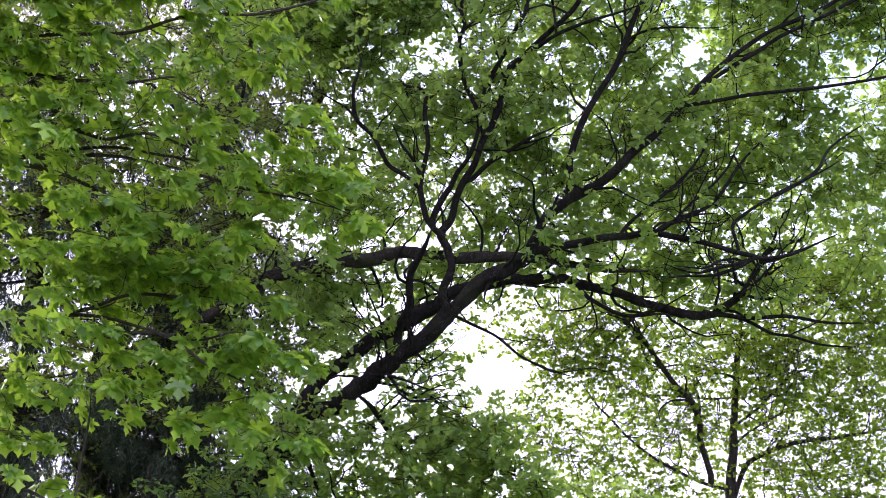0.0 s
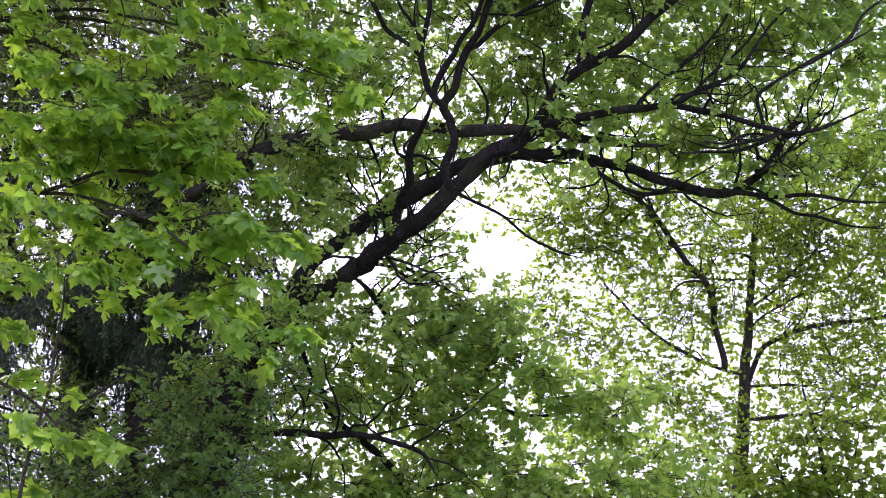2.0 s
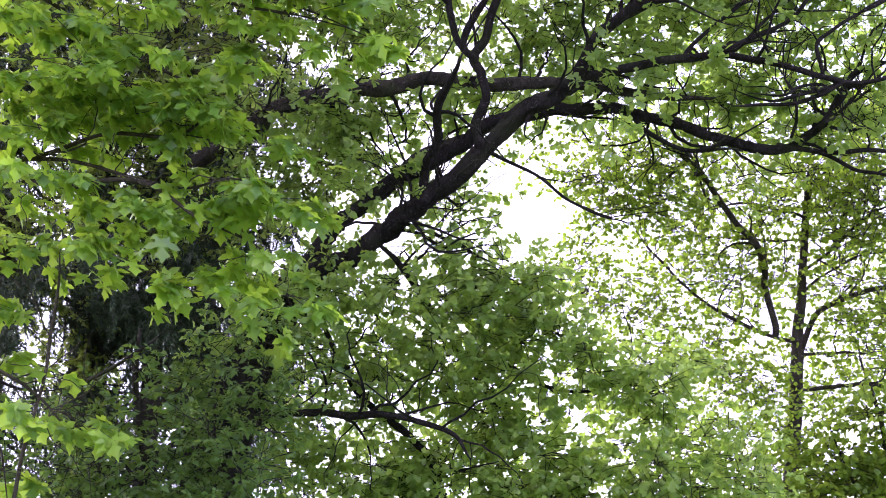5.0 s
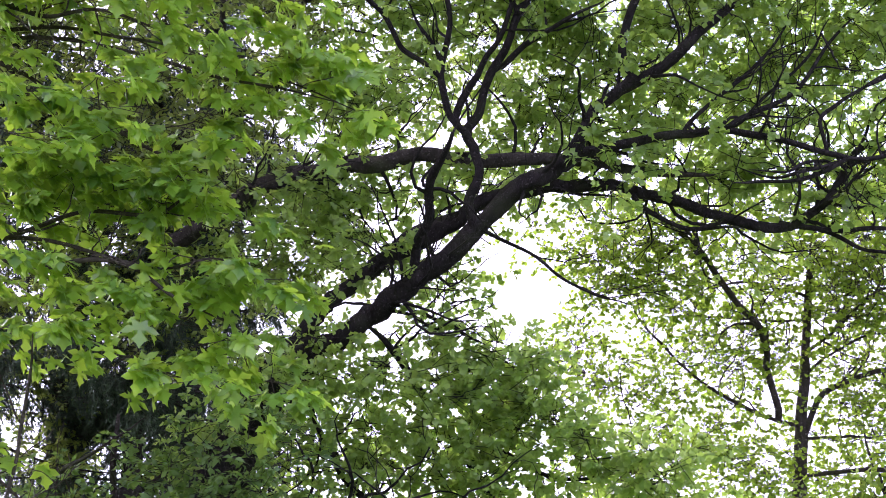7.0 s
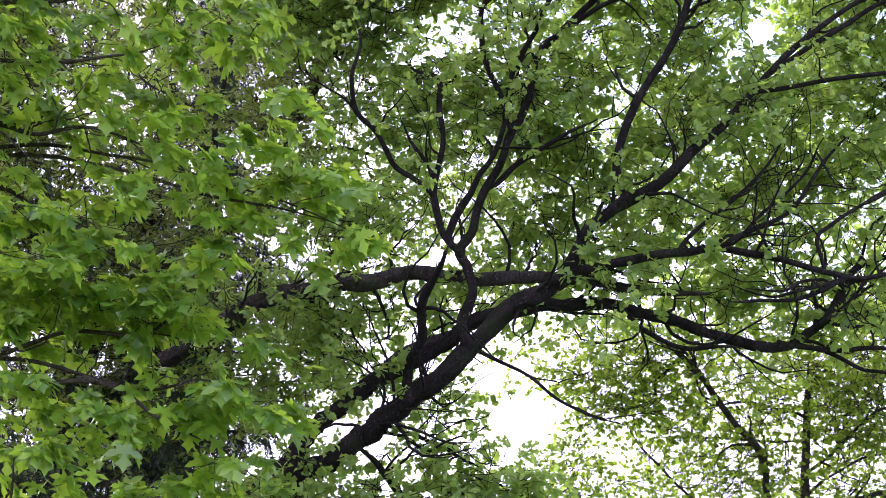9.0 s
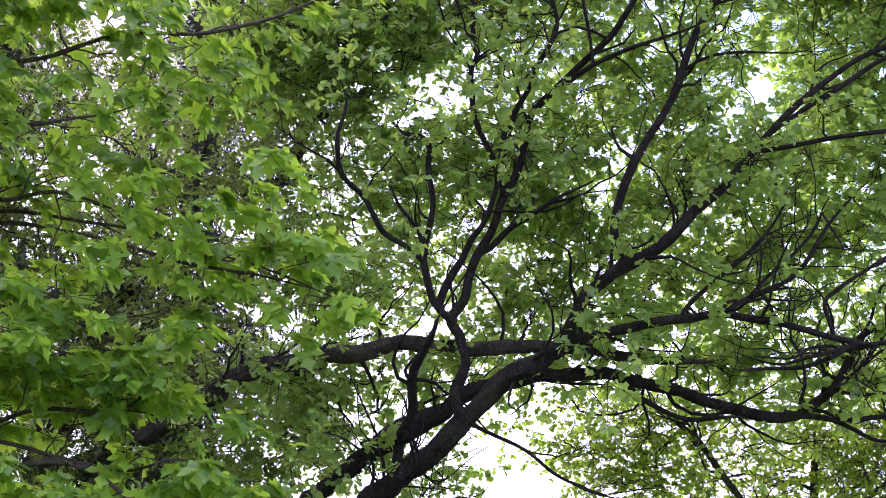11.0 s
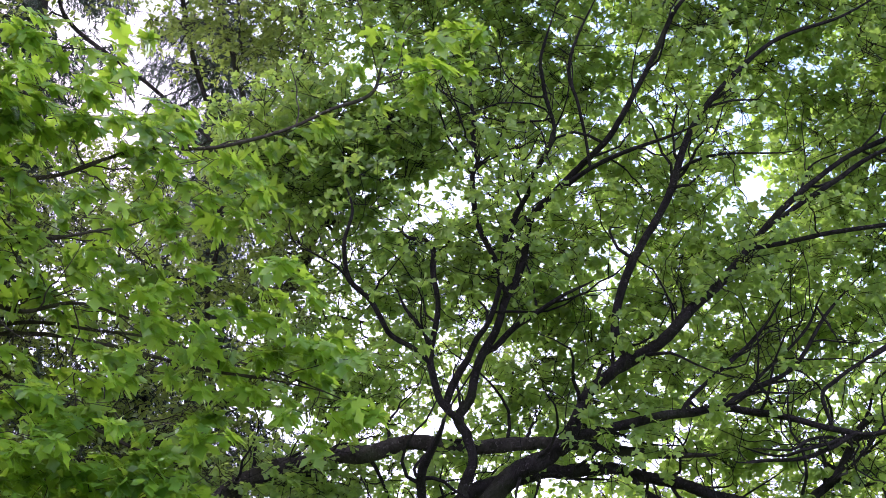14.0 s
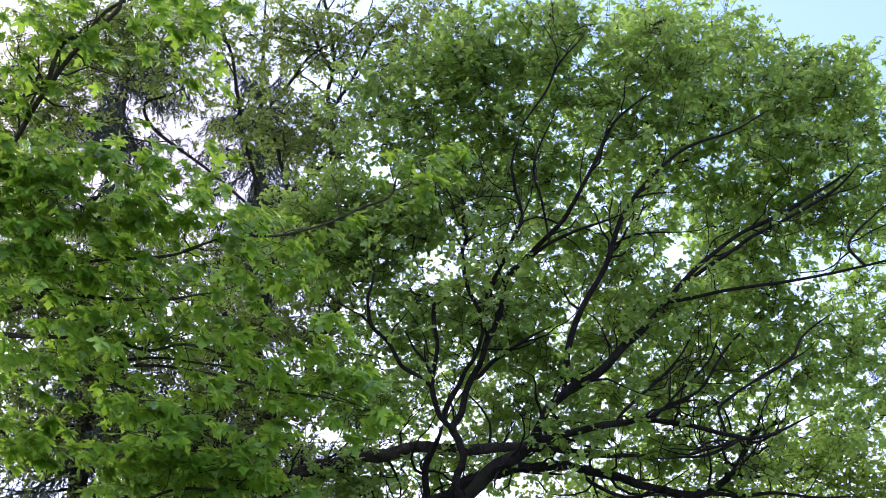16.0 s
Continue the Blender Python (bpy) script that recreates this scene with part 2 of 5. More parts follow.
def tube(line, sides, rough=0.0, seed=0):
    """Verts and triangles of a tapered tube along a line of (x, y, z, r)."""
    n = len(line)
    c, r = line[:, :3], line[:, 3]
    d = unit(np.gradient(c, axis=0))
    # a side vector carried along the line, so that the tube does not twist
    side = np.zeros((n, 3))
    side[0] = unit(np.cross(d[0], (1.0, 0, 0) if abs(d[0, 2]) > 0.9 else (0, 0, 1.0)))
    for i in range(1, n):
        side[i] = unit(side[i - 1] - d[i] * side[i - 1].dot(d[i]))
    up = np.cross(side, d)
    a = np.linspace(0, 2 * np.pi, sides, endpoint=False)
    rr = np.repeat(r[:, None], sides, 1)
    if rough:
        rng = np.random.RandomState(seed)
        ripple = rng.rand(n, sides) - 0.5
        ripple = sum(np.roll(ripple, k, 0) for k in range(-3, 4)) / 2.6
        ripple = ripple + np.roll(ripple, 1, 1) * 0.5 + 0.35 * (rng.rand(n, sides) - 0.5)
        rr = rr * (1 + rough * ripple)
    v = c[:, None] + rr[..., None] * (np.cos(a)[None, :, None] * side[:, None] + np.sin(a)[None, :, None] * up[:, None])
    v = np.vstack([v.reshape(-1, 3), c[-1:] + d[-1:] * r[-1]])
    i, j = np.meshgrid(np.arange(n - 1), np.arange(sides), indexing="ij")
    k = (j + 1) % sides
    p, q, s, w = i * sides + j, i * sides + k, (i + 1) * sides + k, (i + 1) * sides + j
    tri = np.concatenate([np.stack([p, q, s], -1).reshape(-1, 3), np.stack([p, s, w], -1).reshape(-1, 3)])
    jj = np.arange(sides)
    cap = np.stack([(n - 1) * sides + jj, (n - 1) * sides + (jj + 1) % sides, np.full(sides, n * sides)], -1)
    return v, np.vstack([tri, cap])


def part(name, me, parent, label="", kind=""):
    ob = new(name, me)
    ob.parent = parent
    return tagged(ob, label=label, kind=kind)


class Tree:
    """One tree: its empty, bark, and the points from which twigs can grow."""

    def __init__(self, name, foot, label, category, bark, group=""):
        self.root = new(name)
        self.root.location = foot
        self.foot = np.array(foot, float)
        self.bark, self.wood, self.count, self.sprouts = bark, [], 0, []
        self.limbs, self.pieces, self.tufts = [], [], []
        tagged(self.root, label=label, category=category, group=group)

    def tuft(self, x, y, z, rx, ry, rz, thick):
        """A leafy mass of the crown: its middle, half sizes and how closely it is leaved."""
        self.tufts.append((x, y, z, rx, ry, rz, thick))

    def add(self, name, points, sides, steps, label="", rough=0.16):
        line = glide(points, steps)
        self.count += 1
        rng = np.random.RandomState(self.count)
        # small kinks, as old wood has
        kink = rng.normal(0, 1, (len(line), 3))
        wide = np.hanning(2 * steps + 1)
        wide /= np.sqrt((wide ** 2).sum())
        kink = np.column_stack([np.convolve(kink[:, k], wide, "same")[:len(line)] for k in range(3)]) if len(line) > len(wide) else kink * 0.3
        kink *= line[:, 3:4] * 0.17 + 0.011
        kink[0] = kink[-1] = 0
        line[:, :3] += kink
        self.wood.append(line.copy())
        bearer = self.root
        if name == "branch" and self.limbs:
            bearer = min(self.limbs, key=lambda q: np.linalg.norm(q[0][:, :3] - line[0, :3], axis=1).min())[1]
        line[:, :3] -= self.foot
        v, t = tube(line, sides, rough, self.count)
        ob = part(name, mesh_of(name, v, t, self.bark, True), bearer, label)
        if name == "limb":
            self.limbs.append((self.wood[-1], ob))
        self.pieces.append((self.wood[-1], ob))
        return ob


def sprout(tree, count, seed, thick=(0.012, 0.12), reach=(0.5, 1.5), rise=0.25, shallow=0.6):
    """Crooked side branches off the limbs, with side branches of their own."""
    rng = np.random.RandomState(seed)
    for level in range(2):
        lines = [w for w in (tree.sprouts if level else tree.wood[1:])]
        pool = [(w, i) for w in lines for i in range(len(w) // 4, len(w) - 1) if thick[0] * (0.5 if level else 1) < w[i, 3] < thick[1]]
        for n in range(count if not level else int(count * 1.3)):
            w, i = pool[rng.randint(len(pool))]
            ahead = unit(w[i + 1, :3] - w[i - 1, :3])
            way = unit(ahead * 0.7 + unit(rng.normal(size=3) * [1, shallow, 1]) * 0.9 + [0, 0, rise])
            long = rng.uniform(*reach) * (0.6 if level else 1.0)
            steps = 9
            p = [w[i, :3]]
            for k in range(steps - 1):
                way = unit(way + rng.normal(size=3) * 0.28 + [0, 0, 0.05])
                p.append(p[-1] + way * long / (steps - 1))
            r = np.linspace(min(w[i, 3] * 0.5, 0.022), 0.004, steps)
            line = np.column_stack([np.array(p), r])
            tree.sprouts.append(line)
    tree.wood += tree.sprouts


def trunk(tree, points, label=""):
    return tree.add("trunk", points, 18, 6, label, 0.12)


def limb(tree, name, points, slim=0.72, bark=None):
    points = [(x, y, z, r * slim) for x, y, z, r in points]
    big = max(p[3] for p in points) > 0.06
    points = points[:-1] + [(*points[-1][:3], points[-1][3] * 0.45)]
    ob = tree.add(name, points, 16 if big else 8, 12 if big else 6, rough=0.30 if big else 0.2)
    if bark:
        ob.data.materials[0] = bark
        tagged(ob, label="greyer mossy limb at the back")
    return ob


# ---------------------------------------------------------------- leaves
def outline_leaf(half, fold=0.22, droop=0.25):
    """A leaf of unit length along x from one half of its outline, (x, y) from stalk to tip: folded at the midrib, tip drooping."""
    h = np.array(half, float)
    ring = [(0.0, 0.0)] + [tuple(p) for p in h] + [(1.0, 0.0)] + [(x, -y) for x, y in h[::-1]]
    v = np.array([(0.5, 0.0)] + ring)
    z = np.abs(v[:, 1]) * fold - droop * v[:, 0] ** 2 + 0.06 * np.sin(v[:, 0] * 17) * np.abs(v[:, 1])
    n = len(ring)
    tri = [(0, 1 + i, 1 + (i + 1) % n) for i in range(n)]
    return np.column_stack([v, z]), np.array(tri)


OAK_LEAF = outline_leaf([(0.34, 0.26), (0.50, 0.13), (0.78, 0.36)])
ROUND_LEAF = outline_leaf([(0.22, 0.38), (0.72, 0.40)], 0.15, 0.2)
OVAL_LEAF = (np.array([(0, 0, 0), (0.42, 0.27, 0.03), (1, 0, -0.25), (0.42, -0.27, 0.03), (0.5, 0, -0.06)]), np.array([(0, 4, 1), (4, 2, 1), (0, 3, 4), (4, 3, 2)]))


def palmate_leaf():
    """A five-lobed maple leaf, stalk at the origin, unit length."""
    half = [(-0.10, 0.10), (-0.17, 0.36), (-0.02, 0.30), (0.10, 0.30), (0.16, 0.52), (0.40, 0.78), (0.44, 0.50), (0.36, 0.25), (0.56, 0.20), (0.70, 0.34), (0.78, 0.15)]
    ring = [(0.02, 0.0)] + half + [(1.0, 0.0)] + [(x, -y) for x, y in half[::-1]]
    v = np.array([(0.28, 0.0)] + ring)
    z = 0.20 * np.abs(v[:, 1]) - 0.34 * np.clip(v[:, 0], 0, 1) ** 2 - 0.42 * v[:, 1] ** 2 + 0.04 * np.sin(v[:, 0] * 13 + np.abs(v[:, 1]) * 11)
    n = len(ring)
    return np.column_stack([v, z]), np.array([(0, 1 + i, 1 + (i + 1) % n) for i in range(n)])


MAPLE_LEAF = palmate_leaf()


def leaves_at(pos, tip, face, size, shape):
    """Verts and triangles of many leaves: where each one's stalk is, where its tip points, which way it faces, how long it is."""
    lv, lt = shape
    x = unit(tip)
    y = unit(np.cross(face, x))
    z = np.cross(x, y)
    s = size[:, None, None]
    v = pos[:, None] + s * (lv[None, :, 0:1] * x[:, None] + lv[None, :, 1:2] * y[:, None] + lv[None, :, 2:3] * z[:, None])
    t = lt[None] + (np.arange(len(pos)) * len(lv))[:, None, None]
    return v.reshape(-1, 3), t.reshape(-1, 3)


def grow(tree, gaps, shape, material, leaf, area, cover, clump, sprays, per_spray, spray_len, seed,
         up=0.5, droop=0.25, toward=(0, 0, 0), twig=0.011, leaf_label="", flat=0.6, wild=0.62, hang=(0, 0, 0), single=0, single_if=None, rosette=0.0, slope=None, tiers=0.0):
    """Fills the tree's tufts with twigs that branch off the limbs and carry sprays of leaves.
    gaps are balls (x, y, z, r) that stay open to the sky."""
    rng = np.random.RandomState(seed)
    centres = []
    for x, y, z, rx, ry, rz, dens in tree.tufts:
        count = max(1, int(round(dens * cover * math.pi * rx * rz / (area * sprays * per_spray))))
        q = rng.normal(size=(count, 3))
        q = unit(q) * rng.rand(count, 1) ** (1 / 2.6)
        centres.append(np.array([x, y, z]) + q * [rx, ry, rz])
    centres = np.vstack(centres)
    for x, y, z, r in gaps:
        off = np.hypot(centres[:, 0] - x, centres[:, 2] - z)
        centres = centres[off > r + clump * 0.45]
    centres = centres[centres[:, 2] > 0.4]
    if tiers:                    # boughs lie in layers that fall outwards
        lie = centres[:, 2] + 0.22 * centres[:, 0] - 0.10 * centres[:, 1] + 0.10 * np.sin(centres[:, 0] * 2.3 + centres[:, 1])
        centres[:, 2] += (np.round(lie / tiers) * tiers - lie) * 0.85
    wood = np.vstack([w[:, :3] for w in tree.wood])
    girth = np.concatenate([w[:, 3] for w in tree.wood])
    gap = np.array([np.linalg.norm(wood - c, axis=1).min() for c in centres])
    centres = centres[np.argsort(gap)]
    tv, tt, lv_pos, lv_tip, lv_face, base = [], [], [], [], [], 0
    tree_lines = tree.sprouts

    def emit(line, sides):
        nonlocal base
        line = line.copy()
        line[:, :3] -= tree.foot
        v, t = tube(line, sides)
        tv.append(v)
        tt.append(t + base)
        base += len(v)

    for line in tree_lines:
        emit(line, 6)
    for c in centres:
        d = np.linalg.norm(wood - c, axis=1)
        k = np.argmin(d + 0.6 * np.maximum(0, wood[:, 2] - c[2]))
        a, reach = wood[k], d[k]
        r0 = min(girth[k] * 0.8, twig * (0.7 + 0.35 * reach / max(clump, 0.1)))
        bend = rng.normal(size=3) * 0.07 * reach + np.array([0, 0, 0.06 * reach])
        u = np.linspace(0, 1, 6)[:, None]
        mid = (a + c) / 2 + bend
        path = (1 - u) ** 2 * a + 2 * u * (1 - u) * mid + u ** 2 * c
        path[1:-1] += rng.normal(size=(4, 3)) * 0.045 * min(reach, 1)
        rad = r0 * (1 - u[:, 0]) + 0.0035 * u[:, 0]
        emit(np.column_stack([path, rad]), 4)
        wood = np.vstack([wood, path[2:]])
        girth = np.concatenate([girth, rad[2:]])
        for s in range(sprays):
            root = path[rng.randint(3, 6)]
            away = unit(rng.normal(size=3) * [1, 1, flat] + [0, 0, 0.15 * flat / 0.6] + unit(c - a) * 0.35)
            far = spray_len * rng.uniform(0.55, 1.25)
            if rng.rand() < 0.5:
                root = root + rng.normal(size=3) * clump * 0.12
            end = root + away * clump * rng.uniform(0.35, 1.0) + np.array([0, 0, -0.06 * far])
            m = (root + end) / 2 + rng.normal(size=3) * 0.05 * clump
            tip = end + unit(away + [0, 0, -droop]) * far * 0.6
            emit(np.array([[*root, 0.0045], [*end, 0.003], [*tip, 0.002]]), 3)
            w = rng.rand(per_spray) ** 0.8
            p = end + (tip - end) * w[:, None] * 1.05 + (m - end) * (np.maximum(0, rng.rand(per_spray, 1) - 0.55))
            o = unit(rng.normal(size=(per_spray, 3)) * [1, 1, 0.45] + unit(tip - end) * 0.6 - [0, 0, droop] + np.array(hang))
            if rosette:          # most leaves stand round the tip of the shoot
                near = rng.rand(per_spray, 1) < rosette
                p = np.where(near, tip + (end - tip) * 0.35 * rng.rand(per_spray, 1), p)
                ring = rng.normal(size=(per_spray, 3)) * [1, 1, 0.7]
                o = np.where(near, unit(unit(ring) + 0.55 * unit(tip - end) - [0, 0, droop]), o)
            turned = unit(rng.normal(size=(per_spray, 3)) * wild + np.array([0, 0, up]) + np.array(toward))
            if slope:            # leaves hang outwards from the shoot, tips down
                flatways = unit(rng.normal(size=(per_spray, 3)) * [0.75, 0.75, 0] + np.array(hang))
                fall = np.radians(rng.normal(slope[0], slope[1], (per_spray, 1)))
                o = flatways * np.cos(fall) - np.array([0, 0, 1]) * np.sin(fall)
            lv_pos.append(p + o * leaf * 0.12)
            lv_tip.append(o)
            lv_face.append(turned)
    v, t = np.vstack(tv), np.vstack(tt)
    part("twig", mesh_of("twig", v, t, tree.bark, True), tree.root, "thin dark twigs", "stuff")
    pos, tip, face = np.vstack(lv_pos), np.vstack(lv_tip), np.vstack(lv_face)
    size = leaf * rng.uniform(0.7, 1.2, len(pos))
    pos -= tree.foot
    if single:
        order = np.argsort(pos[:, 1] + 100 * (np.abs(pos[:, 2] + tree.foot[2] - single_if) > 1.1))
        pick = order[:single]
        one = mesh_of("leaf", shape[0], shape[1], material)
        for i in pick:
            x = unit(tip[i])
            y = unit(np.cross(face[i], x))
            z = np.cross(x, y)
            s = size[i]
            here = pos[i] + tree.foot
            bearer = min(tree.pieces[1:], key=lambda q: np.linalg.norm(q[0][:, :3] - here, axis=1).min())[1]
            ob = part("leaf", one, bearer)
            ob.matrix_basis = Matrix(((x[0] * s, y[0] * s, z[0] * s, pos[i, 0]), (x[1] * s, y[1] * s, z[1] * s, pos[i, 1]),
                                      (x[2] * s, y[2] * s, z[2] * s, pos[i, 2]), (0, 0, 0, 1)))
        keep = np.ones(len(pos), bool)
        keep[pick] = False
        pos, tip, face, size = pos[keep], tip[keep], face[keep], size[keep]
    v, t = leaves_at(pos, tip, face, size, shape)
    part("crown", mesh_of("crown", v, t, material), tree.root, leaf_label, "stuff")


# ---------------------------------------------------------------- ground
gv, gt = [], []
rings = [0.0] + [3 * 1.28 ** k for k in range(28)]
seg = 48
for i, r in enumerate(rings):
    for k in range(seg):
        a = 2 * math.pi * k / seg
        x, y = r * math.cos(a), 12 + r * math.sin(a)
        gv.append((x, y, 0.12 * noise.noise((x * 0.15, y * 0.15, 0)) - 0.06 if r < 300 else -0.06))
for i in range(len(rings) - 1):
    for k in range(seg):
        p, q = i * seg + k, i * seg + (k + 1) % seg
        gt += [(p, p + seg, q + seg), (p, q + seg, q)]
ground = new("ground", mesh_of("ground", gv, gt, mg, True))
tagged(ground, label="rough green meadow under the trees", category="ground", kind="structure")

# ---------------------------------------------------------------- unseen woods, added behind and beside to cut off low sky light
mw, tw, ow = nodes_of("far_foliage")
wn = tw.nodes.new("ShaderNodeTexNoise")
wn.inputs["Scale"].default_value, wn.inputs["Detail"].default_value = 1.4, 9.0
wc = tw.nodes.new("ShaderNodeTexCoord")
link(tw, wc.outputs["Object"], wn.inputs["Vector"])
wr = ramp_of(tw, [(0.35, (0.020, 0.040, 0.012)), (0.65, (0.075, 0.125, 0.030))])
link(tw, wn.outputs["Fac"], wr.inputs["Fac"])
wp = tw.nodes.new("ShaderNodeBsdfPrincipled")
wp.inputs["Roughness"].default_value = 0.85
link(tw, wr.outputs["Color"], wp.inputs["Base Color"])
link(tw, wp.outputs["BSDF"], ow.inputs["Surface"])
wv, wt, rows_up, around = [], [], 14, 150
for k in range(around):
    a = radians(90 + 42 + (360 - 84) * k / (around - 1))
    tall = 6 + 2 * noise.noise((math.cos(a) * 3, math.sin(a) * 3, 2)) + 1.2 * noise.noise((math.cos(a) * 11, math.sin(a) * 11, 5))
    for j in range(rows_up):
        z = tall * j / (rows_up - 1)
        r = 27 + 3.5 * noise.noise((math.cos(a) * 9, math.sin(a) * 9, z * 0.5)) + 0.010 * z * z
        wv.append((r * math.cos(a), 2 + r * math.sin(a), z - 0.2))
for k in range(around - 1):
    for j in range(rows_up - 1):
        p = k * rows_up + j
        wt += [(p, p + rows_up, p + rows_up + 1), (p, p + rows_up + 1, p + 1)]
woods = new("backdrop", mesh_of("backdrop", wv, wt, mw))
tagged(woods, label="dark green tree line added out of view to block low sky light", category="woods", kind="structure")

# ---------------------------------------------------------------- the spreading oak
P = [(-2.66, 16.99, -0.10, 0.531), (-2.66, 16.99, 0.50, 0.425), (-2.66, 16.99, 0.90, 0.393), (-2.66, 16.99, 1.77, 0.393), (-2.64, 16.10, 4.20, 0.352), (-2.56, 15.67, 5.40, 0.325), (-2.41, 15.32, 6.35, 0.299), (-2.20, 15.04, 7.12, 0.273), (-1.95, 14.87, 7.59, 0.248), (-1.71, 14.74, 7.95, 0.223), (-1.50, 14.64, 8.21, 0.198)]
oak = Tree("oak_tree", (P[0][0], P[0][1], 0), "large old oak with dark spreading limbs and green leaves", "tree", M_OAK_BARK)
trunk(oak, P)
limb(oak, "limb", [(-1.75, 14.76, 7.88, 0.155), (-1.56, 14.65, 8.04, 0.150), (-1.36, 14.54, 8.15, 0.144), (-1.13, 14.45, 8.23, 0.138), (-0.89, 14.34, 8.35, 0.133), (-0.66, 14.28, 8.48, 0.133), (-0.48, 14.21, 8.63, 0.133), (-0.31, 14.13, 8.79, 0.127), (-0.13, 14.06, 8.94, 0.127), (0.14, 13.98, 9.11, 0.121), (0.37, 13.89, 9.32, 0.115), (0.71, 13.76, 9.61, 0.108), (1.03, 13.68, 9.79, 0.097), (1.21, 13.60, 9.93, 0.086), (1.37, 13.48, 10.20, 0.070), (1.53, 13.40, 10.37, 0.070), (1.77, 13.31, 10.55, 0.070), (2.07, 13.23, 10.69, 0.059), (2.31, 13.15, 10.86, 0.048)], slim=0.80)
limb(oak, "limb", [(1.65, 13.35, 10.47, 0.070), (2.01, 13.25, 10.67, 0.076), (2.31, 13.15, 10.86, 0.078), (2.63, 13.13, 11.18, 0.062), (3.03, 13.08, 11.65, 0.050), (3.52, 13.02, 12.17, 0.044), (4.05, 13.00, 12.58, 0.036), (4.77, 12.94, 12.89, 0.038), (5.26, 12.89, 13.21, 0.031), (5.92, 12.81, 13.60, 0.023)])
limb(oak, "limb", [(1.83, 13.29, 10.58, 0.065), (1.70, 13.18, 10.89, 0.058), (1.85, 13.02, 11.33, 0.059), (2.09, 12.85, 11.76, 0.051), (2.29, 12.69, 12.17, 0.052), (2.58, 12.46, 12.72, 0.044), (2.89, 12.31, 13.05, 0.037), (3.35, 12.14, 13.42, 0.030), (3.95, 12.03, 13.60, 0.022), (4.49, 11.90, 13.86, 0.015)])
limb(oak, "limb", [(1.16, 13.62, 9.89, 0.081), (1.54, 13.59, 10.00, 0.070), (1.92, 13.56, 10.09, 0.065), (2.29, 13.53, 10.14, 0.059), (2.61, 13.51, 10.18, 0.054), (2.98, 13.50, 10.11, 0.048), (3.35, 13.49, 10.02, 0.043), (3.77, 13.49, 9.91, 0.037), (3.97, 13.46, 9.87, 0.032), (4.39, 13.39, 9.93, 0.027), (4.80, 13.28, 10.09, 0.021)])
limb(oak, "branch", [(2.32, 13.53, 10.15, 0.032), (2.57, 13.46, 10.42, 0.027), (2.85, 13.43, 10.63, 0.027), (3.14, 13.39, 10.92, 0.022), (3.38, 13.33, 11.31, 0.017)])
limb(oak, "branch", [(2.68, 13.51, 10.17, 0.033), (2.93, 13.61, 10.33, 0.033), (3.16, 13.78, 10.51, 0.028), (3.58, 14.01, 10.68, 0.017)])
limb(oak, "branch", [(3.69, 13.49, 9.93, 0.027), (3.63, 13.38, 10.21, 0.027), (3.77, 13.32, 10.37, 0.027), (4.10, 13.25, 10.56, 0.021), (4.42, 13.19, 10.69, 0.021), (4.86, 13.09, 10.95, 0.016)])
limb(oak, "branch", [(2.95, 13.62, 10.34, 0.022), (3.23, 13.48, 10.62, 0.022), (3.58, 13.33, 10.96, 0.022), (3.74, 13.21, 11.23, 0.016)])
limb(oak, "branch", [(3.67, 13.27, 11.11, 0.016), (3.73, 13.17, 10.84, 0.016), (3.75, 12.97, 10.54, 0.011)])
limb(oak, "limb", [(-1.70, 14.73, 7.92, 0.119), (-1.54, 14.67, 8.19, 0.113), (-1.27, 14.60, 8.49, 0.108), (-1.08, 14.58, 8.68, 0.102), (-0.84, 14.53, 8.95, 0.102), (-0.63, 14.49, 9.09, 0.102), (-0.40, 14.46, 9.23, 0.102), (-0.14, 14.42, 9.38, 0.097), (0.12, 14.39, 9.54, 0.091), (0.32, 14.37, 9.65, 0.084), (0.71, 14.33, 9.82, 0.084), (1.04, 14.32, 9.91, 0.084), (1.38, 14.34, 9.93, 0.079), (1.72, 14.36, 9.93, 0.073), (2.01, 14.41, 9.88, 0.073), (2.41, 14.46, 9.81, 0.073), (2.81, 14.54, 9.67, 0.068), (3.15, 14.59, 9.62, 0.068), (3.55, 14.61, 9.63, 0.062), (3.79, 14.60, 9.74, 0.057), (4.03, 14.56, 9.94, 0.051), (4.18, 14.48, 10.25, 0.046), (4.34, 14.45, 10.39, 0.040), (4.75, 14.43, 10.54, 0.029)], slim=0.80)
limb(oak, "branch", [(3.44, 14.60, 9.63, 0.044), (4.00, 14.61, 9.56, 0.039), (4.43, 14.64, 9.59, 0.034), (4.90, 14.74, 9.56, 0.028), (5.55, 14.83, 9.60, 0.017)])
limb(oak, "branch", [(3.70, 14.61, 9.60, 0.033), (4.06, 14.49, 9.43, 0.033), (4.34, 14.35, 9.24, 0.027), (4.69, 14.17, 9.08, 0.022), (5.07, 13.96, 8.96, 0.016)])
limb(oak, "branch", [(1.88, 14.39, 9.90, 0.039), (2.05, 14.39, 9.67, 0.039), (2.37, 14.39, 9.49, 0.033), (2.68, 14.35, 9.43, 0.028), (3.02, 14.29, 9.44, 0.022)])
limb(oak, "branch", [(3.90, 13.47, 9.88, 0.033), (3.64, 13.52, 9.75, 0.033), (3.34, 13.50, 9.66, 0.027), (2.99, 13.42, 9.61, 0.021), (2.69, 13.30, 9.56, 0.010)])
